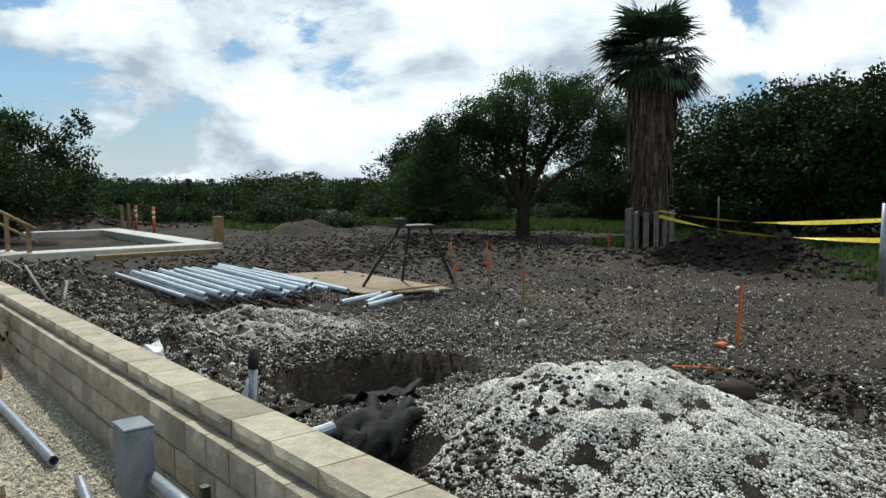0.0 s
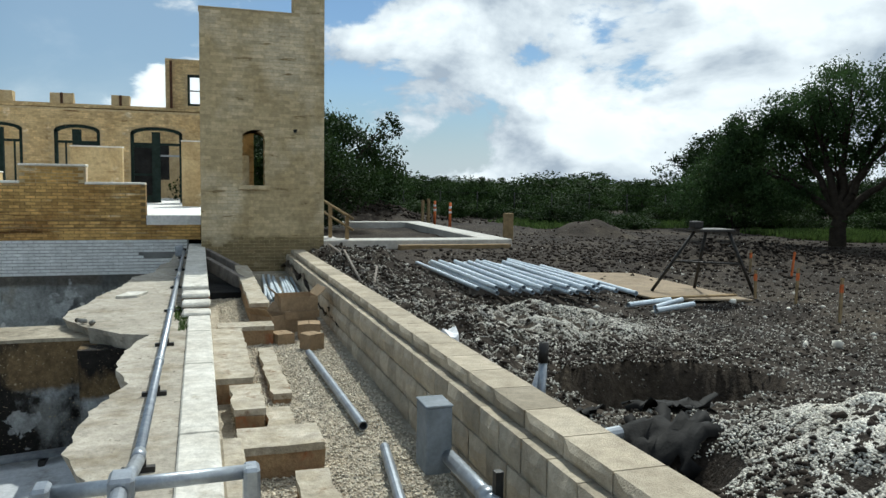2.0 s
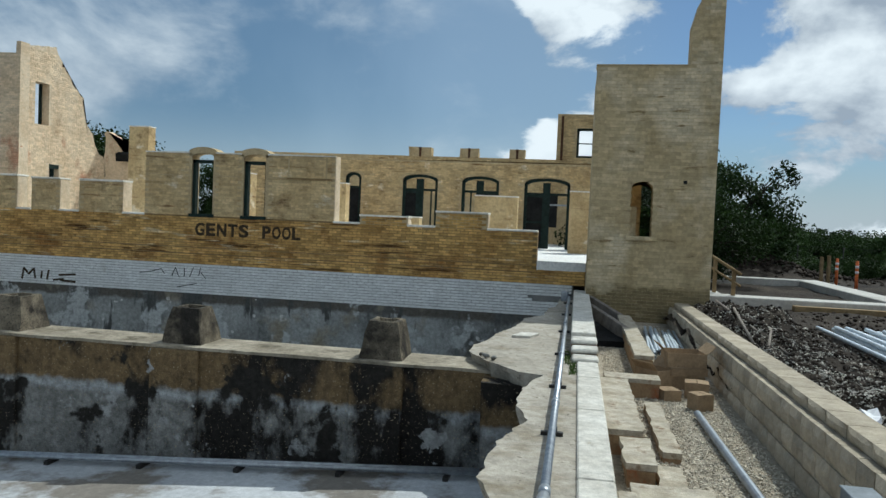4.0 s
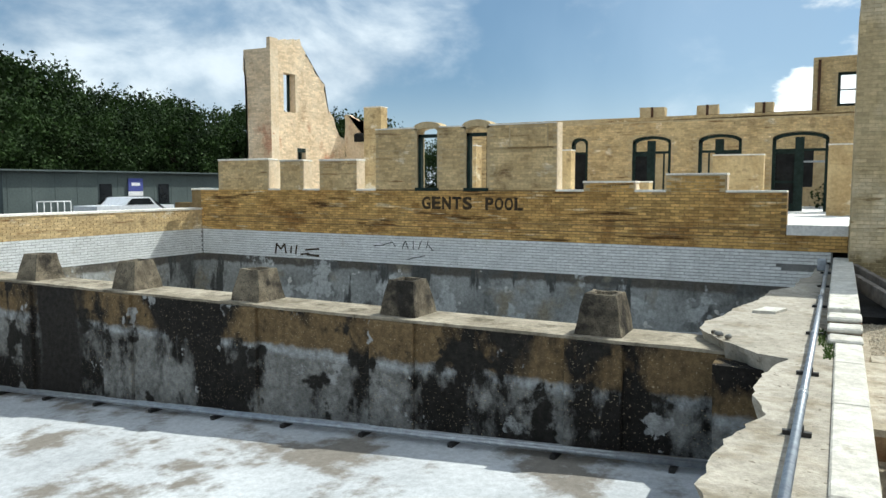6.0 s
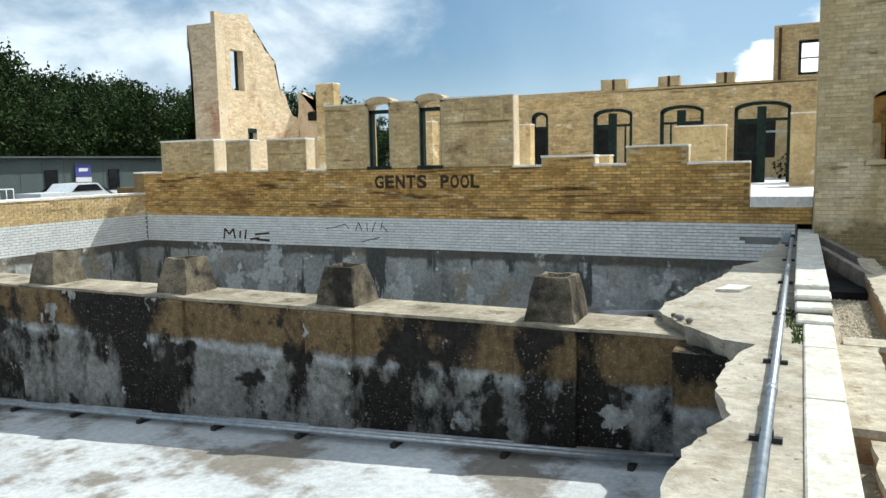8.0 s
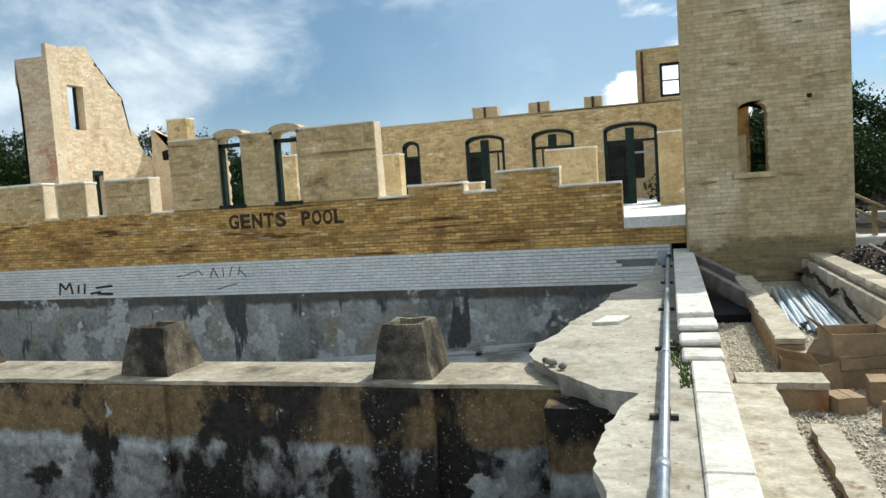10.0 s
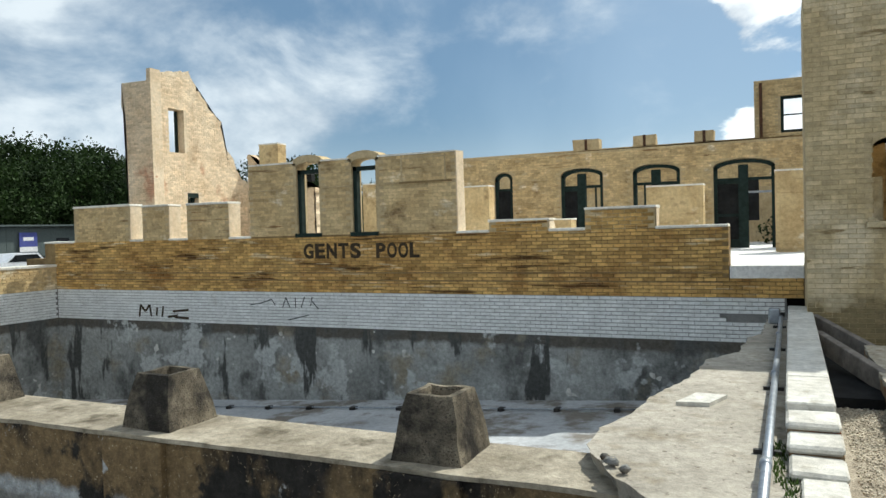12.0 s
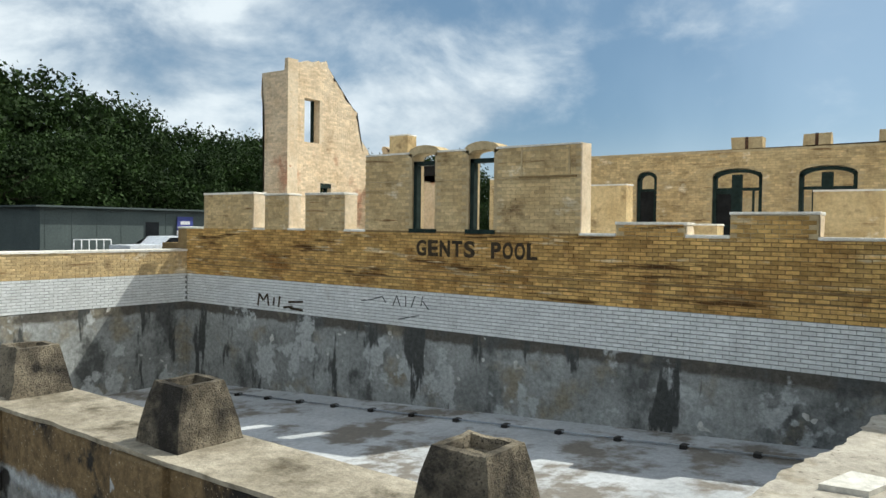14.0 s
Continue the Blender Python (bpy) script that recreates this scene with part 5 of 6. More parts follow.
# survey stakes
STAKES = [(8.63, 5.32, 0.74, 0.08), (9.08, 9.3, 0.65, 0.0), (9.5, 10.6, 0.6, 0.03), (12.4, 13.8, 0.55, 0.1), (12.0, 14.6, 0.5, 0.0), (18.4, 14.8, 0.5, 0.0), (9.3, 11.3, 0.5, -.04)]
for i, (x, y, h, lean) in enumerate(STAKES):
    s = thing("survey_stake", "orange painted wooden survey stake in the soil", "stake", on(x, y, -0.08), "survey stakes")
    bm = bmesh.new()
    vs = add_box(bm, -0.022, 0.022, -0.012, 0.012, 0, h + 0.08)
    bmesh.ops.rotate(bm, verts=bm.verts, cent=(0, 0, 0), matrix=Matrix.Rotation(lean, 3, "Y"))
    part("stake_shaft", bm, M_orange if i in (0, 5, 3) else M_wood, s)
    if i not in (0, 5, 3):
        bm = bmesh.new()
        add_box(bm, -0.024, 0.024, -0.014, 0.014, h * 0.8, h * 0.8 + 0.12)
        bmesh.ops.rotate(bm, verts=bm.verts, cent=(0, 0, 0), matrix=Matrix.Rotation(lean, 3, "Y"))
        part("paint_band", bm, M_orange, s, "orange paint band")
lath = tube("wooden_lath", (0, 0, 0), (0.33, -0.67, 0.03), 0.018, M_orange, n=4)
lath.location = on(7.01, 5.15, 0.02)
tagged(lath, "orange tipped wooden lath lying on soil", "stake")
base = box("stake_block", -0.06, 0.06, -0.05, 0.05, 0, 0.05, M_orange, bevel=0.01)
base.location = on(8.4, 5.4)
tagged(base, "small orange block beside a survey stake", "block")

# barrier tape from the palm to a blue post
post = thing("barrier_post", "blue-grey metal post holding yellow tape", "post", on(14.2, 5.75, -0.1))
tube("shaft", (0, 0, 0), (0.05, 0, 1.7), 0.06, M_galv, post)
for (za, zb), off in (((1.0, 1.05), 0), ((1.15, 1.35), 1.2)):
    a, b = V((19.0, 13.5, -0.55 + za)), V((14.25 + off, 5.8 + off * 0.3, -0.65 + zb))
    bm = bmesh.new()
    prev = None
    for i in range(21):
        t = i / 20
        p = a.lerp(b, t) - V((0, 0, 0.18 * math.sin(math.pi * t)))
        tw = 0.035 * math.cos(6 * t + off)
        cur = (bm.verts.new(p + V((0.02, 0, tw + 0.012))), bm.verts.new(p - V((0.02, 0, tw + 0.012))))
        if prev:
            bm.faces.new((prev[0], prev[1], cur[1], cur[0]))
        prev = cur
    tagged(part("barrier_tape", bm, M_tape), "yellow barrier tape strung from the palm", "tape", group="barrier tapes")
fp = tube("fence_post", (0, 0, 0), (0, 0, 1.6), 0.03, M_greywood)
fp.location = on(23.0, 13.9, -0.1)
tagged(fp, "thin grey post at the yard edge", "post")

# new concrete basin with timber rail and delineators
basin = thing("concrete_basin", "new rectangular concrete basin with pale rim", "basin", (0, 0, 0))
for a, b, c, d in ((3.6, 9.2, 21.6, 22.4), (8.4, 9.2, 22.4, 31.0), (3.6, 9.2, 31.0, 31.6), (2.9, 3.6, 21.6, 31.6)):
    box("rim", a, b, c, d, -0.75, -0.30, M_conc, basin, bevel=0.02)
box("basin_floor", 3.6, 8.4, 22.4, 31.0, -0.9, -0.74, M_conc, basin)
box("timber_curb", 5.6, 9.0, 21.2, 21.45, -0.6, -0.42, M_wood, basin)
for i, (x, y) in enumerate(((10.0, 32.0), (9.9, 29.6))):
    d = thing("delineator_post", "orange plastic traffic delineator with white bands", "delineator", (x, y, -0.58), "traffic delineators")
    tube("tube", (0, 0, 0.06), (0, 0, 1.15), 0.06, M_orange, d, r2=0.05)
    box("base", -0.2, 0.2, -0.2, 0.2, 0, 0.07, M_iron, d, bevel=0.02)
    for z in (0.7, 0.9):
        tube("band", (0, 0, z), (0, 0, z + 0.09), 0.062, M_signwhite, d)
for x, y, h in ((9.8, 33.2, 1.15), (10.2, 33.6, 1.2)):
    p = box("timber_post", -0.06, 0.06, -0.06, 0.06, 0, h, M_wood, bevel=0.01)
    p.location = (x, y, -0.58)
    tagged(p, "plain upright timber post", "post", group="timber posts")
p = box("timber_post", -0.14, 0.14, -0.12, 0.12, 0, 0.98, M_wood, bevel=0.015)
p.location = on(9.95, 23.7, -0.05)
tagged(p, "thick squared timber post in the soil", "post")
rail = thing("stair_rail", "timber stair with handrail beside the basin", "stair", (0, 0, 0))
for i in range(4):
    y = 24.2 - i * 0.75
    zt = 0.75 - 0.30 * i
    box("post", 3.1 + 0.36 * i, 3.2 + 0.36 * i, y, y + 0.09, -0.6, zt + 0.5, M_wood, rail)
    box("tread", 2.8 + 0.36 * i, 3.3 + 0.36 * i, y - 0.4, y + 0.6, -0.6, zt - 0.45, M_conc, rail)
tube("handrail", (2.8, 24.9, 1.45), (4.35, 21.75, 0.30), 0.045, M_wood, rail, n=4)
tube("handrail", (2.8, 24.9, 1.1), (4.35, 21.75, -0.02), 0.035, M_wood, rail, n=4)

# distant fence line and white roof
fence = thing("chain_fence", "thin far wire fence before the woods", "fence", (0, 0, 0))
for i in range(15):
    x = 11 + i * 1.9
    tube("post", (x, 41 - i * 0.75, -0.6), (x, 41 - i * 0.75, 0.9), 0.03, M_iron, fence, n=5)
tube("top_wire", (11, 41, 0.85), (37.6, 30.5, 0.85), 0.012, M_iron, fence, n=4)
tube("mid_wire", (11, 41, 0.3), (37.6, 30.5, 0.3), 0.010, M_iron, fence, n=4)
hut = thing("far_shed", "far white roofed shed among the trees", "shed", (17.5, 76, -1.0))
box("wall", -1.4, 1.4, -1.2, 1.2, 0, 1.6, M_conc, hut)
extrude_poly("roof", [(-1.8, 1.6), (0, 2.25), (1.8, 1.6)], "y", -1.5, 1.5, M_signwhite, hut)

# pit: black sheeting, capped riser pipe, stones
for i, (x, y, w, h) in enumerate(((3.55, 5.6, 0.8, 0.55), (4.05, 6.2, 0.8, 0.45), (3.05, 5.05, 0.7, 0.6), (3.1, 6.4, 0.6, 0.4))):
    bm = bmesh.new()
    n = 14
    grid = [[bm.verts.new((x + (a / n - .5) * w * 1.3 + 0.05 * noise.noise((a * .7, b * .7, i)), y + (b / n - .5) * h * 1.4 + 0.05 * noise.noise((a * .6, b * .8, i + 5)),
             ground_z(x + (a / n - .5) * w * 1.3, y + (b / n - .5) * h * 1.4) + 0.05 + 0.11 * noise.noise((a * .45, b * .55, i * 3)))) for b in range(n + 1)] for a in range(n + 1)]
    for a in range(n):
        for b in range(n):
            if math.hypot(a - n / 2 + .5, b - n / 2 + .5) > n * (0.36 + 0.22 * noise.noise((a * .5, b * .5, 9 + i))):
                continue
            bm.faces.new((grid[a][b], grid[a + 1][b], grid[a + 1][b + 1], grid[a][b + 1]))
    ob = part("plastic_sheeting", bm, M_plastic, smooth=True)
    sol = ob.modifiers.new("thick", "SOLIDIFY"); sol.thickness = 0.004
    tagged(ob, "crumpled black plastic sheeting in the dug pit", "sheeting", group="plastic sheeting")
riser = thing("stub_pipes", "two leaning grey stub pipes with black cap", "pipe", on(2.75, 6.1, -0.1))
tube("stub", (0, 0, 0), (0.04, 0.05, 0.62), 0.035, M_galv, riser)
tube("stub", (-0.16, 0.05, 0), (0.02, 0.06, 0.5), 0.028, M_galv, riser)
tube("cap", (0.035, 0.045, 0.58), (0.05, 0.06, 0.74), 0.04, M_iron, riser)
p = hollow_pipe("grey_conduit", (0, 0, 0), (0.75, 0.15, 0.0), 0.05, M_galv)
p.location = (2.35, 5.35, -0.42)
tagged(p, "grey conduit crossing the dug pit", "pipe")
for i, (x, y, s) in enumerate(((7.6, 7.9, 0.08), (5.9, 4.6, 0.05), (8.6, 11.0, 0.06), (11.4, 8.9, 0.06))):
    o = stones("stone", np.array([on(x, y, s * 0.4)]), np.array([s]), M_rubble, 40 + i)
    tagged(o, "single pale limestone lump on the soil", "stone", group="larger stones")
o = stones("mud_lump", np.array([on(5.75, 3.75, 0.06)]), np.array([0.16]), M_clod, 50)
tagged(o, "big lump of black mud beside the gravel", "mud")
bag = thing("torn_sack", "crumpled white plastic sack beside the wall", "sack", on(2.45, 7.6, 0.0))
bm = bmesh.new()
bmesh.ops.create_icosphere(bm, subdivisions=3, radius=0.2)
for v in bm.verts:
    v.co = V((v.co.x * 0.8, v.co.y * 1.3, v.co.z * 0.6 + 0.12)) * (1 + 0.5 * noise.noise(v.co * 9))
part("sack_body", bm, M_signwhite, bag)
for i, (a, b) in enumerate((((2.5, 11.0), (3.1, 13.3)), ((2.7, 14.2), (2.5, 11.8)), ((2.3, 9.2), (2.9, 9.9)), ((3.1, 12.2), (2.6, 15.3)))):
    z0, z1 = ground_z(*a) + 0.05, ground_z(*b) + 0.07
    tagged(tube("timber_lath", (*a, z0), (*b, z1), 0.025, M_greywood, n=4), "grey wooden slat lying on the soil bank", "slat", group="slats on the bank")

# ---------- deck and gravel strip things ----------
con = thing("conduit_run", "galvanised conduit running along the deck on brackets", "conduit", (0, 0, 0))
tube("pipe", (-0.115, 4.45, -0.03), (-0.10, 5.0, -0.12), 0.036, M_galv, con)
tube("pipe", (-0.10, 5.0, -0.12), (-0.09, 17.2, -0.12), 0.03, M_galv, con)
tube("pipe", (-0.12, -1.0, 0.0), (-0.12, 4.3, 0.0), 0.036, M_galv, con)
for y in (5.02, 7.2, 9.6, 12.4, 15.0):
    tube("coupling", (-0.1, y, -0.12), (-0.1, y + 0.1, -0.12), 0.037, M_galv, con)
for y in (5.1, 6.6, 8.3, 10.2, 12.2, 14.4, 16.4):
    bm = bmesh.new()
    add_box(bm, -0.19, -0.02, y - 0.02, y + 0.02, -0.222, -0.19)
    add_box(bm, -0.135, -0.065, y - 0.015, y + 0.015, -0.19, -0.15)
    part("bracket", bm, M_iron, con)
tube("cross_pipe", (-0.42, 4.36, 0.0), (0.44, 4.34, 0.02), 0.034, M_galv, con)
box("junction_box", -0.17, -0.06, 4.28, 4.43, -0.05, 0.06, M_galv, con, "cast junction box", bevel=0.015)
for x in (-0.47, 0.40):
    box("elbow_box", x, x + 0.075, 4.28, 4.40, -0.22, 0.05, M_galv, con, bevel=0.015)
    tube("drop_pipe", (x + 0.037, 4.34, -0.22), (x + 0.037, 4.34, -0.6), 0.03, M_galv, con)
e = thing("conduit_end", "conduit fitting at the far end of the deck", "conduit", (-0.16, 16.9, -0.22))
box("fitting", -0.1, 0.06, -0.1, 0.1, 0, 0.22, M_galv, e, bevel=0.02)
box("clamp", -0.03, 0.12, -0.03, 0.03, 0.1, 0.16, M_iron, e)
st = thing("stone_slab", "flat pale stone slab lying on the deck", "slab", (-0.66, 11.55, -0.22))
extrude_poly("slab_piece", [(-0.17, -0.2), (0.09, -0.16), (0.2, 0.18), (-0.05, 0.2)], "z", 0.0, 0.035, M_coping, st)
for i, (x, y, s) in enumerate(((-0.98, 9.62, 0.045), (-0.88, 9.5, 0.04), (-1.05, 9.72, 0.035))):
    tagged(stones("broken_concrete", np.array([(x, y, -0.2 + s * .3)]), np.array([s]), M_divider, 70 + i), "broken concrete chunk on the deck corner", "rubble", group="broken concrete chunks")
wd = grass_field("weeds", "small weeds growing in the deck joint", [(0.0, 0.08, 9.0, 9.7), (-0.06, 0.0, 9.6, 10.5)], 160, 8, 0.2)
wd.location.z = 0.33

ebox = thing("junction_box", "grey metal electrical box on the block wall", "electrical box", (1.52, 4.80, -0.20))
box("body", -0.13, 0.02, -0.10, 0.10, -0.05, 0.33, M_boxgrey, ebox, bevel=0.008)
box("lid", -0.135, 0.025, -0.105, 0.105, 0.33, 0.342, M_boxgrey, ebox, bevel=0.004)
tube("conduit", (0.0, -0.10, 0.05), (0.02, -1.0, 0.05), 0.042, M_galv, ebox)
tube("coupling", (0.01, -0.62, 0.05), (0.012, -0.7, 0.05), 0.05, M_galv, ebox)
box("clip", 0.02, 0.06, -0.74, -0.70, -0.02, 0.2, M_iron, ebox)
box("elbow", -0.14, 0.07, -1.15, -0.98, -0.01, 0.11, M_galv, ebox, bevel=0.02)
tube("conduit", (-0.14, -1.06, 0.05), (-0.6, -1.1, 0.03), 0.04, M_galv, ebox)
for a, b, r in (((1.31, 8.75), (1.37, 6.25), 0.036), ((1.42, 5.78), (1.28, 4.72), 0.034)):
    p = hollow_pipe("loose_pipe", (0, 0, 0), (b[0] - a[0], b[1] - a[1], 0), r, M_galv)
    p.location = (*a, -0.50 + r)
    tagged(p, "loose galvanised pipe lying on pea gravel", "pipe", group="loose pipes on gravel")
g = random.Random(15)
for i in range(16):
    p = hollow_pipe("steel_tube", (0, 0, 0), (0.12 + g.uniform(-.05, .05), 2.7 + g.uniform(-.2, .2), 0), 0.022, M_bluepipe)
    p.location = (1.18 + (i % 11) * 0.055, 12.4 + g.uniform(-.25, .2), -0.49 + (0.045 if i > 10 else 0))
    tagged(p, "thin grey steel tube in a bundle on gravel", "tube", group="bundle of steel tubes")


def carton(x, y, z, w, d, h, rot, open_top):
    e = thing("cardboard_box", "torn open brown cardboard box on gravel" if open_top else "brown cardboard box of fittings on gravel", "box", (x, y, z), "cardboard boxes")
    e.rotation_euler.z = rot
    bm = bmesh.new()
    t = 0.008
    for q in ((-w, w, -d, -d + t), (-w, w, d - t, d), (-w, -w + t, -d + t, d - t), (w - t, w, -d + t, d - t)):
        add_box(bm, q[0], q[1], q[2], q[3], 0, h)
    add_box(bm, -w + t, w - t, -d + t, d - t, 0, 0.02)
    part("carton_body", bm, M_card, e)
    for s in (-1, 1):
        bm = bmesh.new()
        if open_top:
            vs = [bm.verts.new(p) for p in ((s * w, -d, h), (s * w, d, h), (s * (w + 0.10), d, h + 0.10), (s * (w + 0.10), -d, h + 0.10))]
        else:
            vs = [bm.verts.new(p) for p in ((s * w, -d, h + .002), (s * w, d, h + .002), (s * 0.004, d, h + 0.008), (s * 0.004, -d, h + 0.008))]
        bm.faces.new(vs)
        f = part("flap", bm, M_card, e)
        so = f.modifiers.new("thick", "SOLIDIFY"); so.thickness = 0.006
    return e


carton(1.33, 10.35, -0.52, 0.24, 0.24, 0.16, 0.2, False)
carton(1.36, 10.33, -0.351, 0.23, 0.22, 0.09, 0.28, False)
carton(1.37, 10.35, -0.252, 0.23, 0.20, 0.17, 0.12, True)
carton(1.02, 10.15, -0.52, 0.14, 0.18, 0.24, 0.7, True)
carton(1.45, 9.75, -0.52, 0.13, 0.12, 0.18, -0.1, False)
carton(1.12, 9.55, -0.52, 0.10, 0.11, 0.12, 0.3, False)
carton(1.40, 9.15, -0.52, 0.10, 0.09, 0.18, 0.5, False)
for a, b, drop in (((0.335, 16.45, -0.02), (0.98, 15.2, -0.27), 0.26), ((0.335, 14.9, -0.04), (0.98, 13.2, -0.27), 0.22)):
    bm = bmesh.new()
    p, q = V(a), V(b)
    n = (q - p).cross(V((0, 0, 1))).normalized() * 0.045
    dz = V((0, 0, drop))
    vs = [bm.verts.new(v) for v in (p - n, q - n, q + n, p + n, p - n - dz, q - n - dz, q + n - dz, p + n - dz)]
    for f in ((0, 1, 2, 3), (7, 6, 5, 4), (4, 5, 1, 0), (5, 6, 2, 1), (6, 7, 3, 2), (7, 4, 0, 3)):
        bm.faces.new([vs[i] for i in f])
    bmesh.ops.bevel(bm, geom=bm.edges[:], offset=0.008, segments=1, affect="EDGES")
    tagged(part("raking_board", bm, M_greywood), "grey raking board leaning from coping to footing", "board", group="raking boards")
# solid black box above the gravel, its colour standing in for shade
tagged(box("ground_gap_shade", 0.32, 0.84, 13.0, 16.5, -0.6, -0.42, M_dark), "black box for the shaded gap beside the coping", "trench", kind="structure")

# conduits along the near basin floor
fl = thing("floor_conduits", "pair of galvanised conduits along the pool floor", "conduit", (0, 0, 0))
for dy in (0.0, 0.09):
    tube("pipe", (-17.2, 9.0 + dy, znear(-17.2) + 0.09), (-0.75, 9.0 + dy, znear(-0.75) + 0.09), 0.028, M_galv, fl)
for i in range(13):
    x = -1.3 - i * 1.25
    box("clamp", x - 0.03, x + 0.03, 8.94, 9.15, znear(x) + 0.0, znear(x) + 0.05, M_iron, fl)
tube("riser", (-0.75, 9.0, znear(-0.75) + 0.09), (-0.55, 7.6, znear(-0.55) + 0.3), 0.028, M_galv, fl)
fl2 = thing("floor_cable", "thin cable on clips along the far pool wall", "cable", (0, 0, 0))
tube("cable", (-16.8, 17.6, zfar(-16.8) + 0.04), (-1.0, 17.6, zfar(-1.0) + 0.04), 0.018, M_galv, fl2, n=6)
for i in range(15):
    x = -1.6 - i * 1.05
    box("clip", x - 0.05, x + 0.05, 17.52, 17.68, zfar(x), zfar(x) + 0.06, M_iron, fl2)

# ---------- lettering ----------


def lettering(text, x0, x1, z0, z1, y, seed):
    cu = bpy.data.curves.new("lettering", "FONT")
    cu.body, cu.size, cu.extrude, cu.offset = text, 1.0, 0.004, 0.035
    tmp = new("tmp_text", cu)
    bpy.context.view_layer.update()
    me = bpy.data.meshes.new_from_object(tmp.evaluated_get(bpy.context.evaluated_depsgraph_get()))
    bpy.data.objects.remove(tmp)
    co = np.array([v.co[:] for v in me.vertices])
    lo, hi = co.min(0), co.max(0)
    for v in me.vertices:
        x, yy, zz = v.co
        v.co = (x0 + (x - lo[0]) / (hi[0] - lo[0]) * (x1 - x0), y - zz, z0 + (yy - lo[1]) / (hi[1] - lo[1]) * (z1 - z0))
    me.materials.clear(); me.materials.append(M_paint)
    ob = new("letter", me)
    ob.parent = sign
    return ob


sign = thing("painted_sign", "faded black painted letters on the brick wall", "lettering")
for k, ch in enumerate("GENTS"):
    lettering(ch, -9.58 + 0.298 * k, -9.58 + 0.298 * k + 0.255, 0.73 + 0.004 * (k % 2), 1.06, WY - 0.018, k)
for k, ch in enumerate("POOL"):
    lettering(ch, -7.76 + 0.262 * k, -7.76 + 0.262 * k + 0.225, 0.73 + 0.004 * (k % 2), 1.05, WY - 0.018, k)


def strokes(name, label, segs, mat, width):
    e = thing(name, label, "graffiti")
    for x0, z0, x1, z1 in segs:
        d = V((x1 - x0, 0, z1 - z0))
        nrm = V((-d.z, 0, d.x)).normalized() * width
        a, b = V((x0, WY - 0.017, z0)), V((x1, WY - 0.017, z1))
        q = [a - nrm, b - nrm, b + nrm, a + nrm]
        bm = bmesh.new()
        vs = [bm.verts.new(p) for p in q] + [bm.verts.new(p + V((0, 0.004, 0))) for p in q]
        for f in ((0, 1, 2, 3), (4, 5, 6, 7), (0, 1, 5, 4), (1, 2, 6, 5), (2, 3, 7, 6), (3, 0, 4, 7)):
            bm.faces.new([vs[i] for i in f])
        part("stroke", bm, mat, e)


strokes("graffiti", "black spray paint strokes on white tile", [(-14.55, -.66, -14.5, -.36), (-14.5, -.36, -14.35, -.52), (-14.35, -.52, -14.2, -.36), (-14.2, -.36, -14.15, -.64), (-13.98, -.62, -13.95, -.42),
        (-13.8, -.64, -13.75, -.38), (-13.62, -.64, -13.3, -.6), (-13.45, -.5, -12.95, -.46), (-13.4, -.64, -12.95, -.66)], M_paint, 0.028)
strokes("graffiti", "thin grey scribbled marks on white tile", [(-11.1, -.30, -10.8, -.26), (-10.8, -.26, -10.5, -.17), (-10.5, -.17, -10.4, -.3), (-10.2, -.35, -10.1, -.12), (-10.1, -.12, -10.0, -.35), (-9.85, -.35, -9.85, -.12), (-9.7, -.34, -9.6, -.1),
        (-9.45, -.3, -9.4, -.1), (-9.4, -.2, -9.25, -.36), (-10.05, -.62, -9.5, -.5)], M_frame, 0.010)

# ---------- west side ----------
shed = thing("metal_building", "long low pale grey metal building", "building", (-34.0, 0, -0.6))
box("wall", -8, 0, 22.3, 52, 0, 2.6, M_metalwall, shed)
for y in np.arange(22.5, 52, 1.2):
    box("rib", 0, 0.012, y, y + 0.05, 0, 2.6, M_metalwall, shed)
box("roof", -8.3, 0.3, 22.0, 52.3, 2.6, 2.68, M_metalwall, shed)
for y0 in (27.4, 31.2, 36.5):
    w = box("window", 0.0, 0.06, y0, y0 + 0.7, 0.9, 2.0, M_glass, shed)
    box("window_frame", 0.06, 0.09, y0 - 0.06, y0 + 0.76, 0.84, 0.90, M_frame, w)
ban = thing("banner_sign", "blue and white banner on the metal building", "sign", (-33.92, 29.1, 0.75))
box("panel", 0, 0.03, 0, 0.95, 0.25, 0.95, M_blue, ban)
box("lower_panel", 0, 0.03, 0, 0.95, 0, 0.245, M_signwhite, ban)
bm = bmesh.new()
add_box(bm, 0.032, 0.04, 0.2, 0.75, 0.55, 0.72)
part("emblem", bm, M_signwhite, ban)
ramp_ = thing("metal_railing", "pale metal railing beside the building", "railing", (-33.2, 23.4, -0.6))
for i in range(6):
    tube("baluster", (0, i * 0.35, 0), (0, i * 0.35, 1.15), 0.025, M_signwhite, ramp_, n=6)
for z in (0.6, 1.15):
    tube("rail", (0, 0, z), (0, 1.75, z), 0.03, M_signwhite, ramp_, n=6)
car = thing("parked_car", "white parked pickup with dark windows", "car", (-31.0, 26.6, -0.6))
extrude_poly("car_body", [(-2.3, 0.35), (-2.3, 0.95), (-0.8, 0.98), (-0.4, 1.34), (0.7, 1.36), (1.1, 0.98), (2.2, 0.95), (2.3, 0.35)], "x", -0.85, 0.85, M_car, car)
extrude_poly("side_window", [(-0.7, 1.0), (-0.36, 1.29), (0.64, 1.30), (0.95, 1.0)], "x", 0.851, 0.865, M_glass, car)
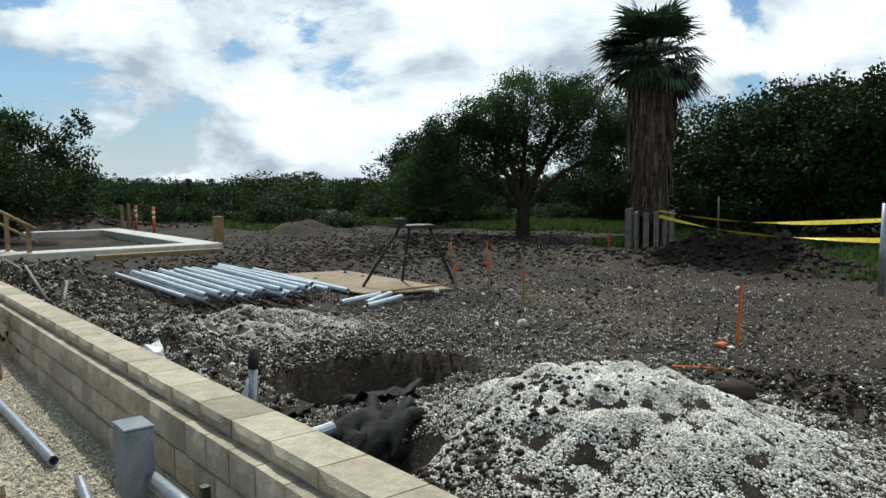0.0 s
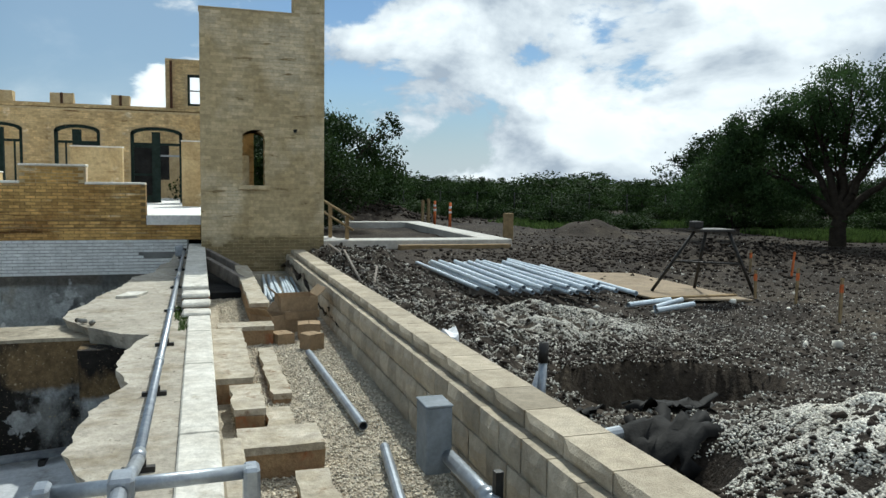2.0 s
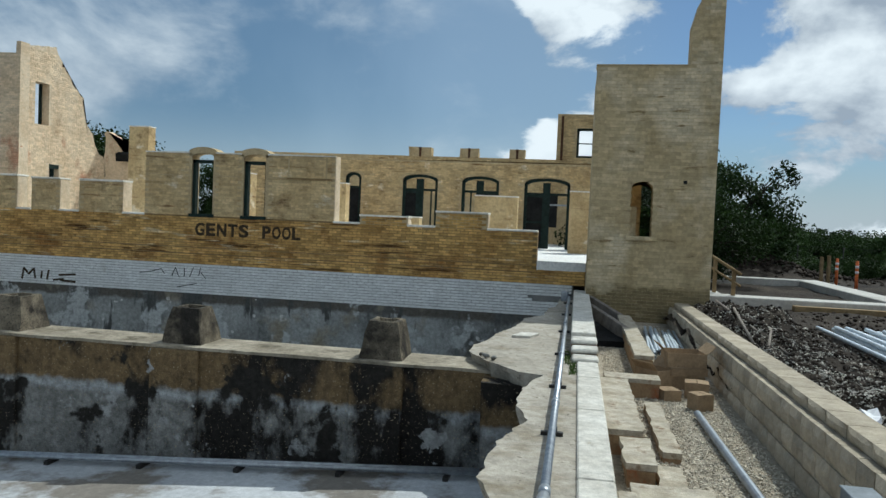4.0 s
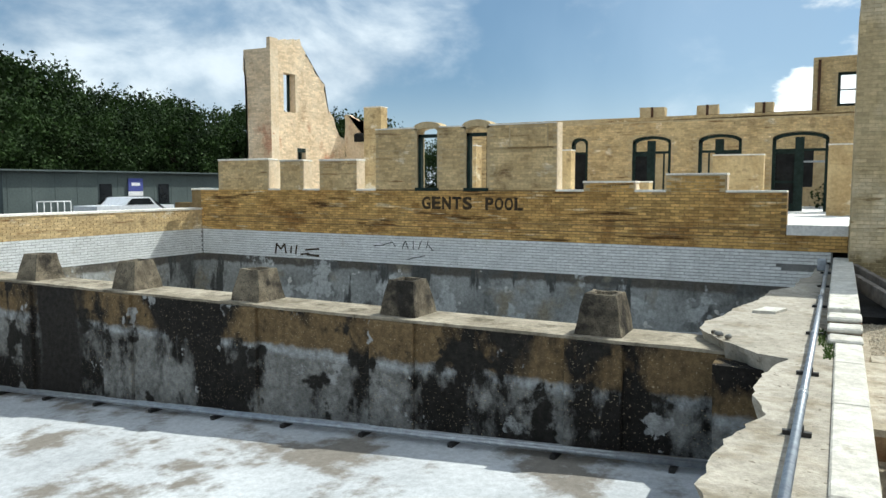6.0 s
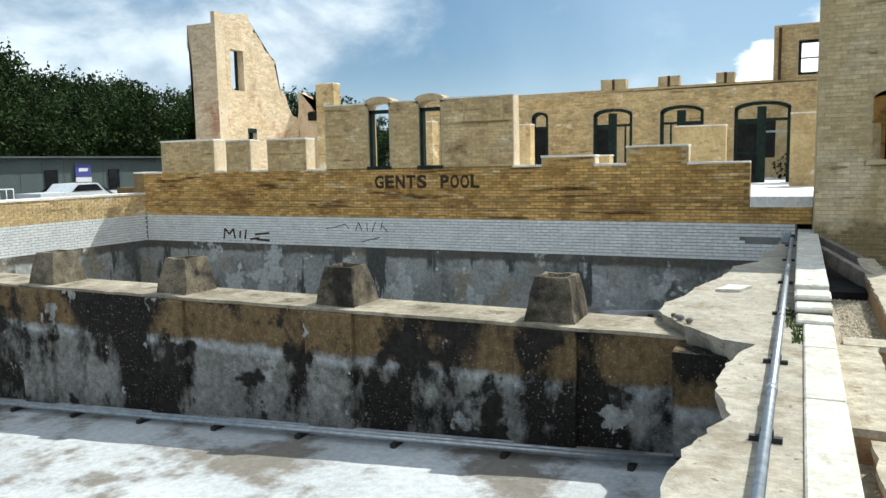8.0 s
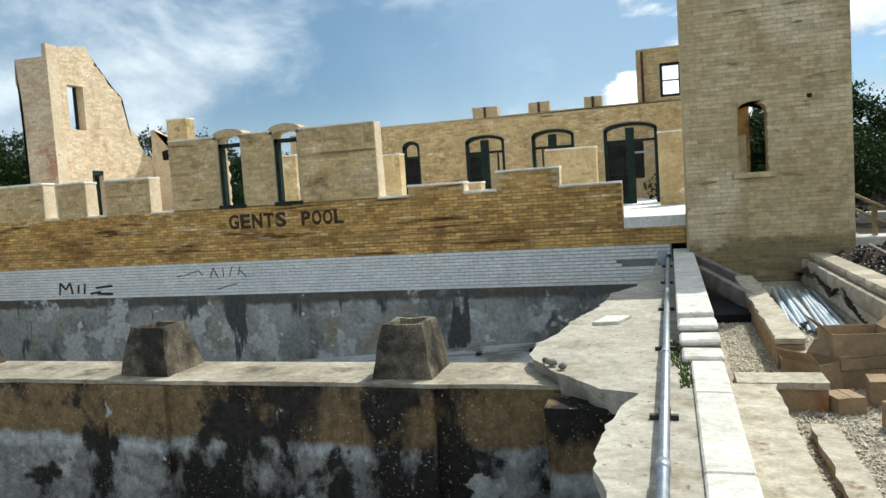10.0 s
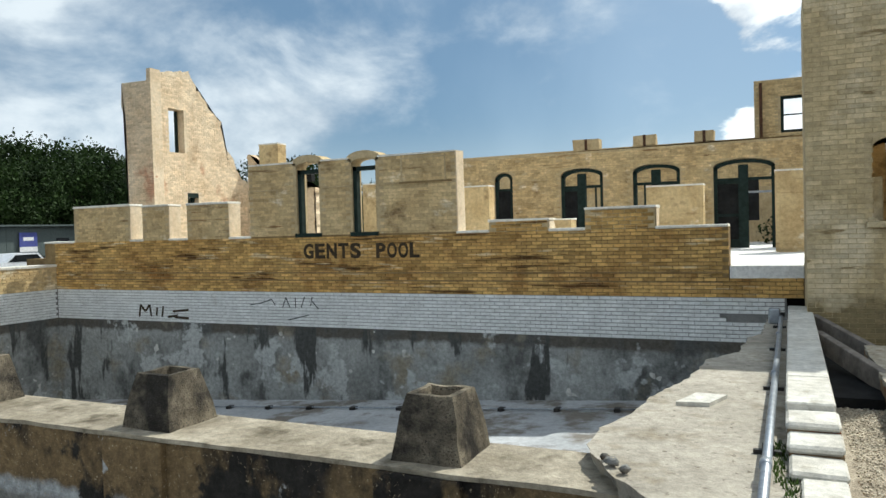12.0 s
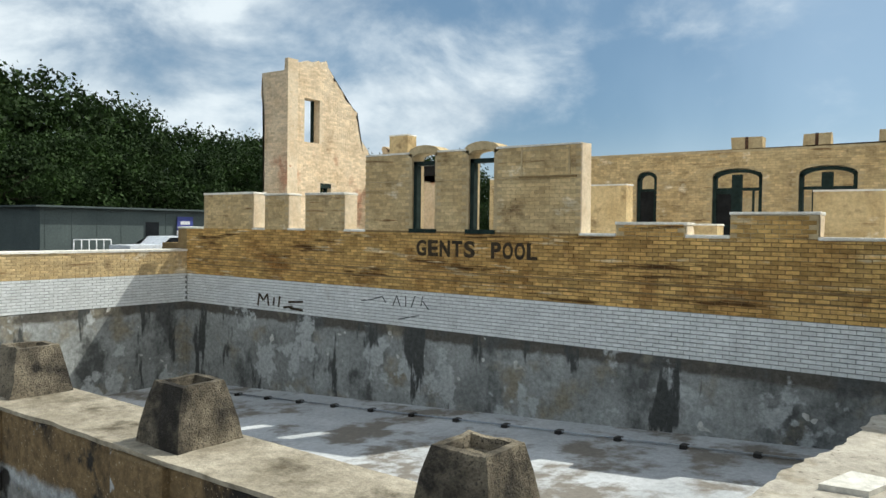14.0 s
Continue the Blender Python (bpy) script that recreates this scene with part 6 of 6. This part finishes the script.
for y in (-1.45, 1.45):
    tube("wheel", (0.62, y, 0.33), (0.87, y, 0.33), 0.33, M_iron, car, n=16)
    tube("wheel", (-0.87, y, 0.33), (-0.62, y, 0.33), 0.33, M_iron, car, n=16)

# ---------- bricks, laid course by course ----------
never = lambda u, z: False
lay_bricks(front, T, -17.5, 0.24, 0.0, 1.2, in_front, M_lowbrick_piece, M_lowbrick, lambda u, z: u > -4.6 and z > 0.25, seed=1, lean=0.01)
lay_bricks(front, T, -17.8, -5.9, 1.22, 2.82, lambda u, z: in_front(u, z) and z > 1.22, M_brick_piece, M_brick, never, seed=2, lean=0.005, H=0.0667, D=0.007, gap=0.005, vgap=0.004)
lay_bricks(front, T, -5.3, -2.0, 1.22, 1.56, lambda u, z: in_front(u, z), M_lowbrick_piece, M_lowbrick, never, seed=3, lean=0.008)
lay_bricks(front, T, -17.46, -0.05, -0.76, 0.0, lambda u, z: not (u > -0.9 and -0.42 < z < -0.28), M_tile_piece, M_tile, lambda u, z: u > -5.6, H=0.0691, gap=0.009, vgap=0.0035, name="tile", seed=4, lean=0.003)
lay_bricks(left, TL, -5.9, 18.44, -0.76, 0.0, lambda u, z: True, M_tile_piece, M_tile, never, H=0.0691, gap=0.009, vgap=0.0035, name="tile", seed=5, lean=0.003)
lay_bricks(left, TL, -5.9, 18.44, 0.0, 0.60, lambda u, z: True, M_brick_piece, M_brick, never, seed=6)
lay_bricks(tower, TT, 0.25, 2.70, -0.55, 6.42, in_tower, M_tbrick_piece, M_tbrick, lambda u, z: 0.6 < z < 2.6, seed=7, lean=0.004, D=0.006, gap=0.005)
lay_bricks(rear, TR, -12.4, 1.2, 0.55, 3.46, in_rear, M_brick_piece, M_brick, never, seed=8, lean=0.010, skip=0.012, gap=0.007, vgap=0.006)
TF = Matrix.Translation((0, FY, 0))
lay_bricks(far, TF, -9.5, 1.4, 2.5, 6.18, lambda u, z: (z < 4.2 and u < -1.0) or (u > -1.05 and not (-0.25 < u < 0.62 and 4.3 < z < 5.64)), M_brick_piece, M_brick, never, seed=9)
TA = Matrix.Translation((0, 22.63, 0))
lay_bricks(ct, TA, -19.36, -18.24, -0.4, 6.25, lambda u, z: True, M_pbrick, M_pbrick, never, seed=10, D=0.007, gap=0.005, vgap=0.004)
TB = Matrix(((0, -1, 0, B), (1, 0, 0, 0), (0, 0, 1, 0), (0, 0, 0, 1)))


def in_b(u, z):
    if BW_[0] - .03 < u < BW_[1] + .03 and BW_[2] < z < BW_[3] or BD_[0] - .03 < u < BD_[1] + .03 and z < BD_[3]:
        return False
    for (y0, z0), (y1, z1) in zip(bprof, bprof[1:]):
        if y0 <= u <= y1:
            return z < min(z0, z1) - 0.05
    return u < 23.1 and z < 6.5


lay_bricks(ct, TB, 22.7, 27.1, -0.4, 6.6, in_b, M_pbrick, M_pbrick, never, seed=11, lean=0.006, D=0.007, gap=0.005, vgap=0.004)
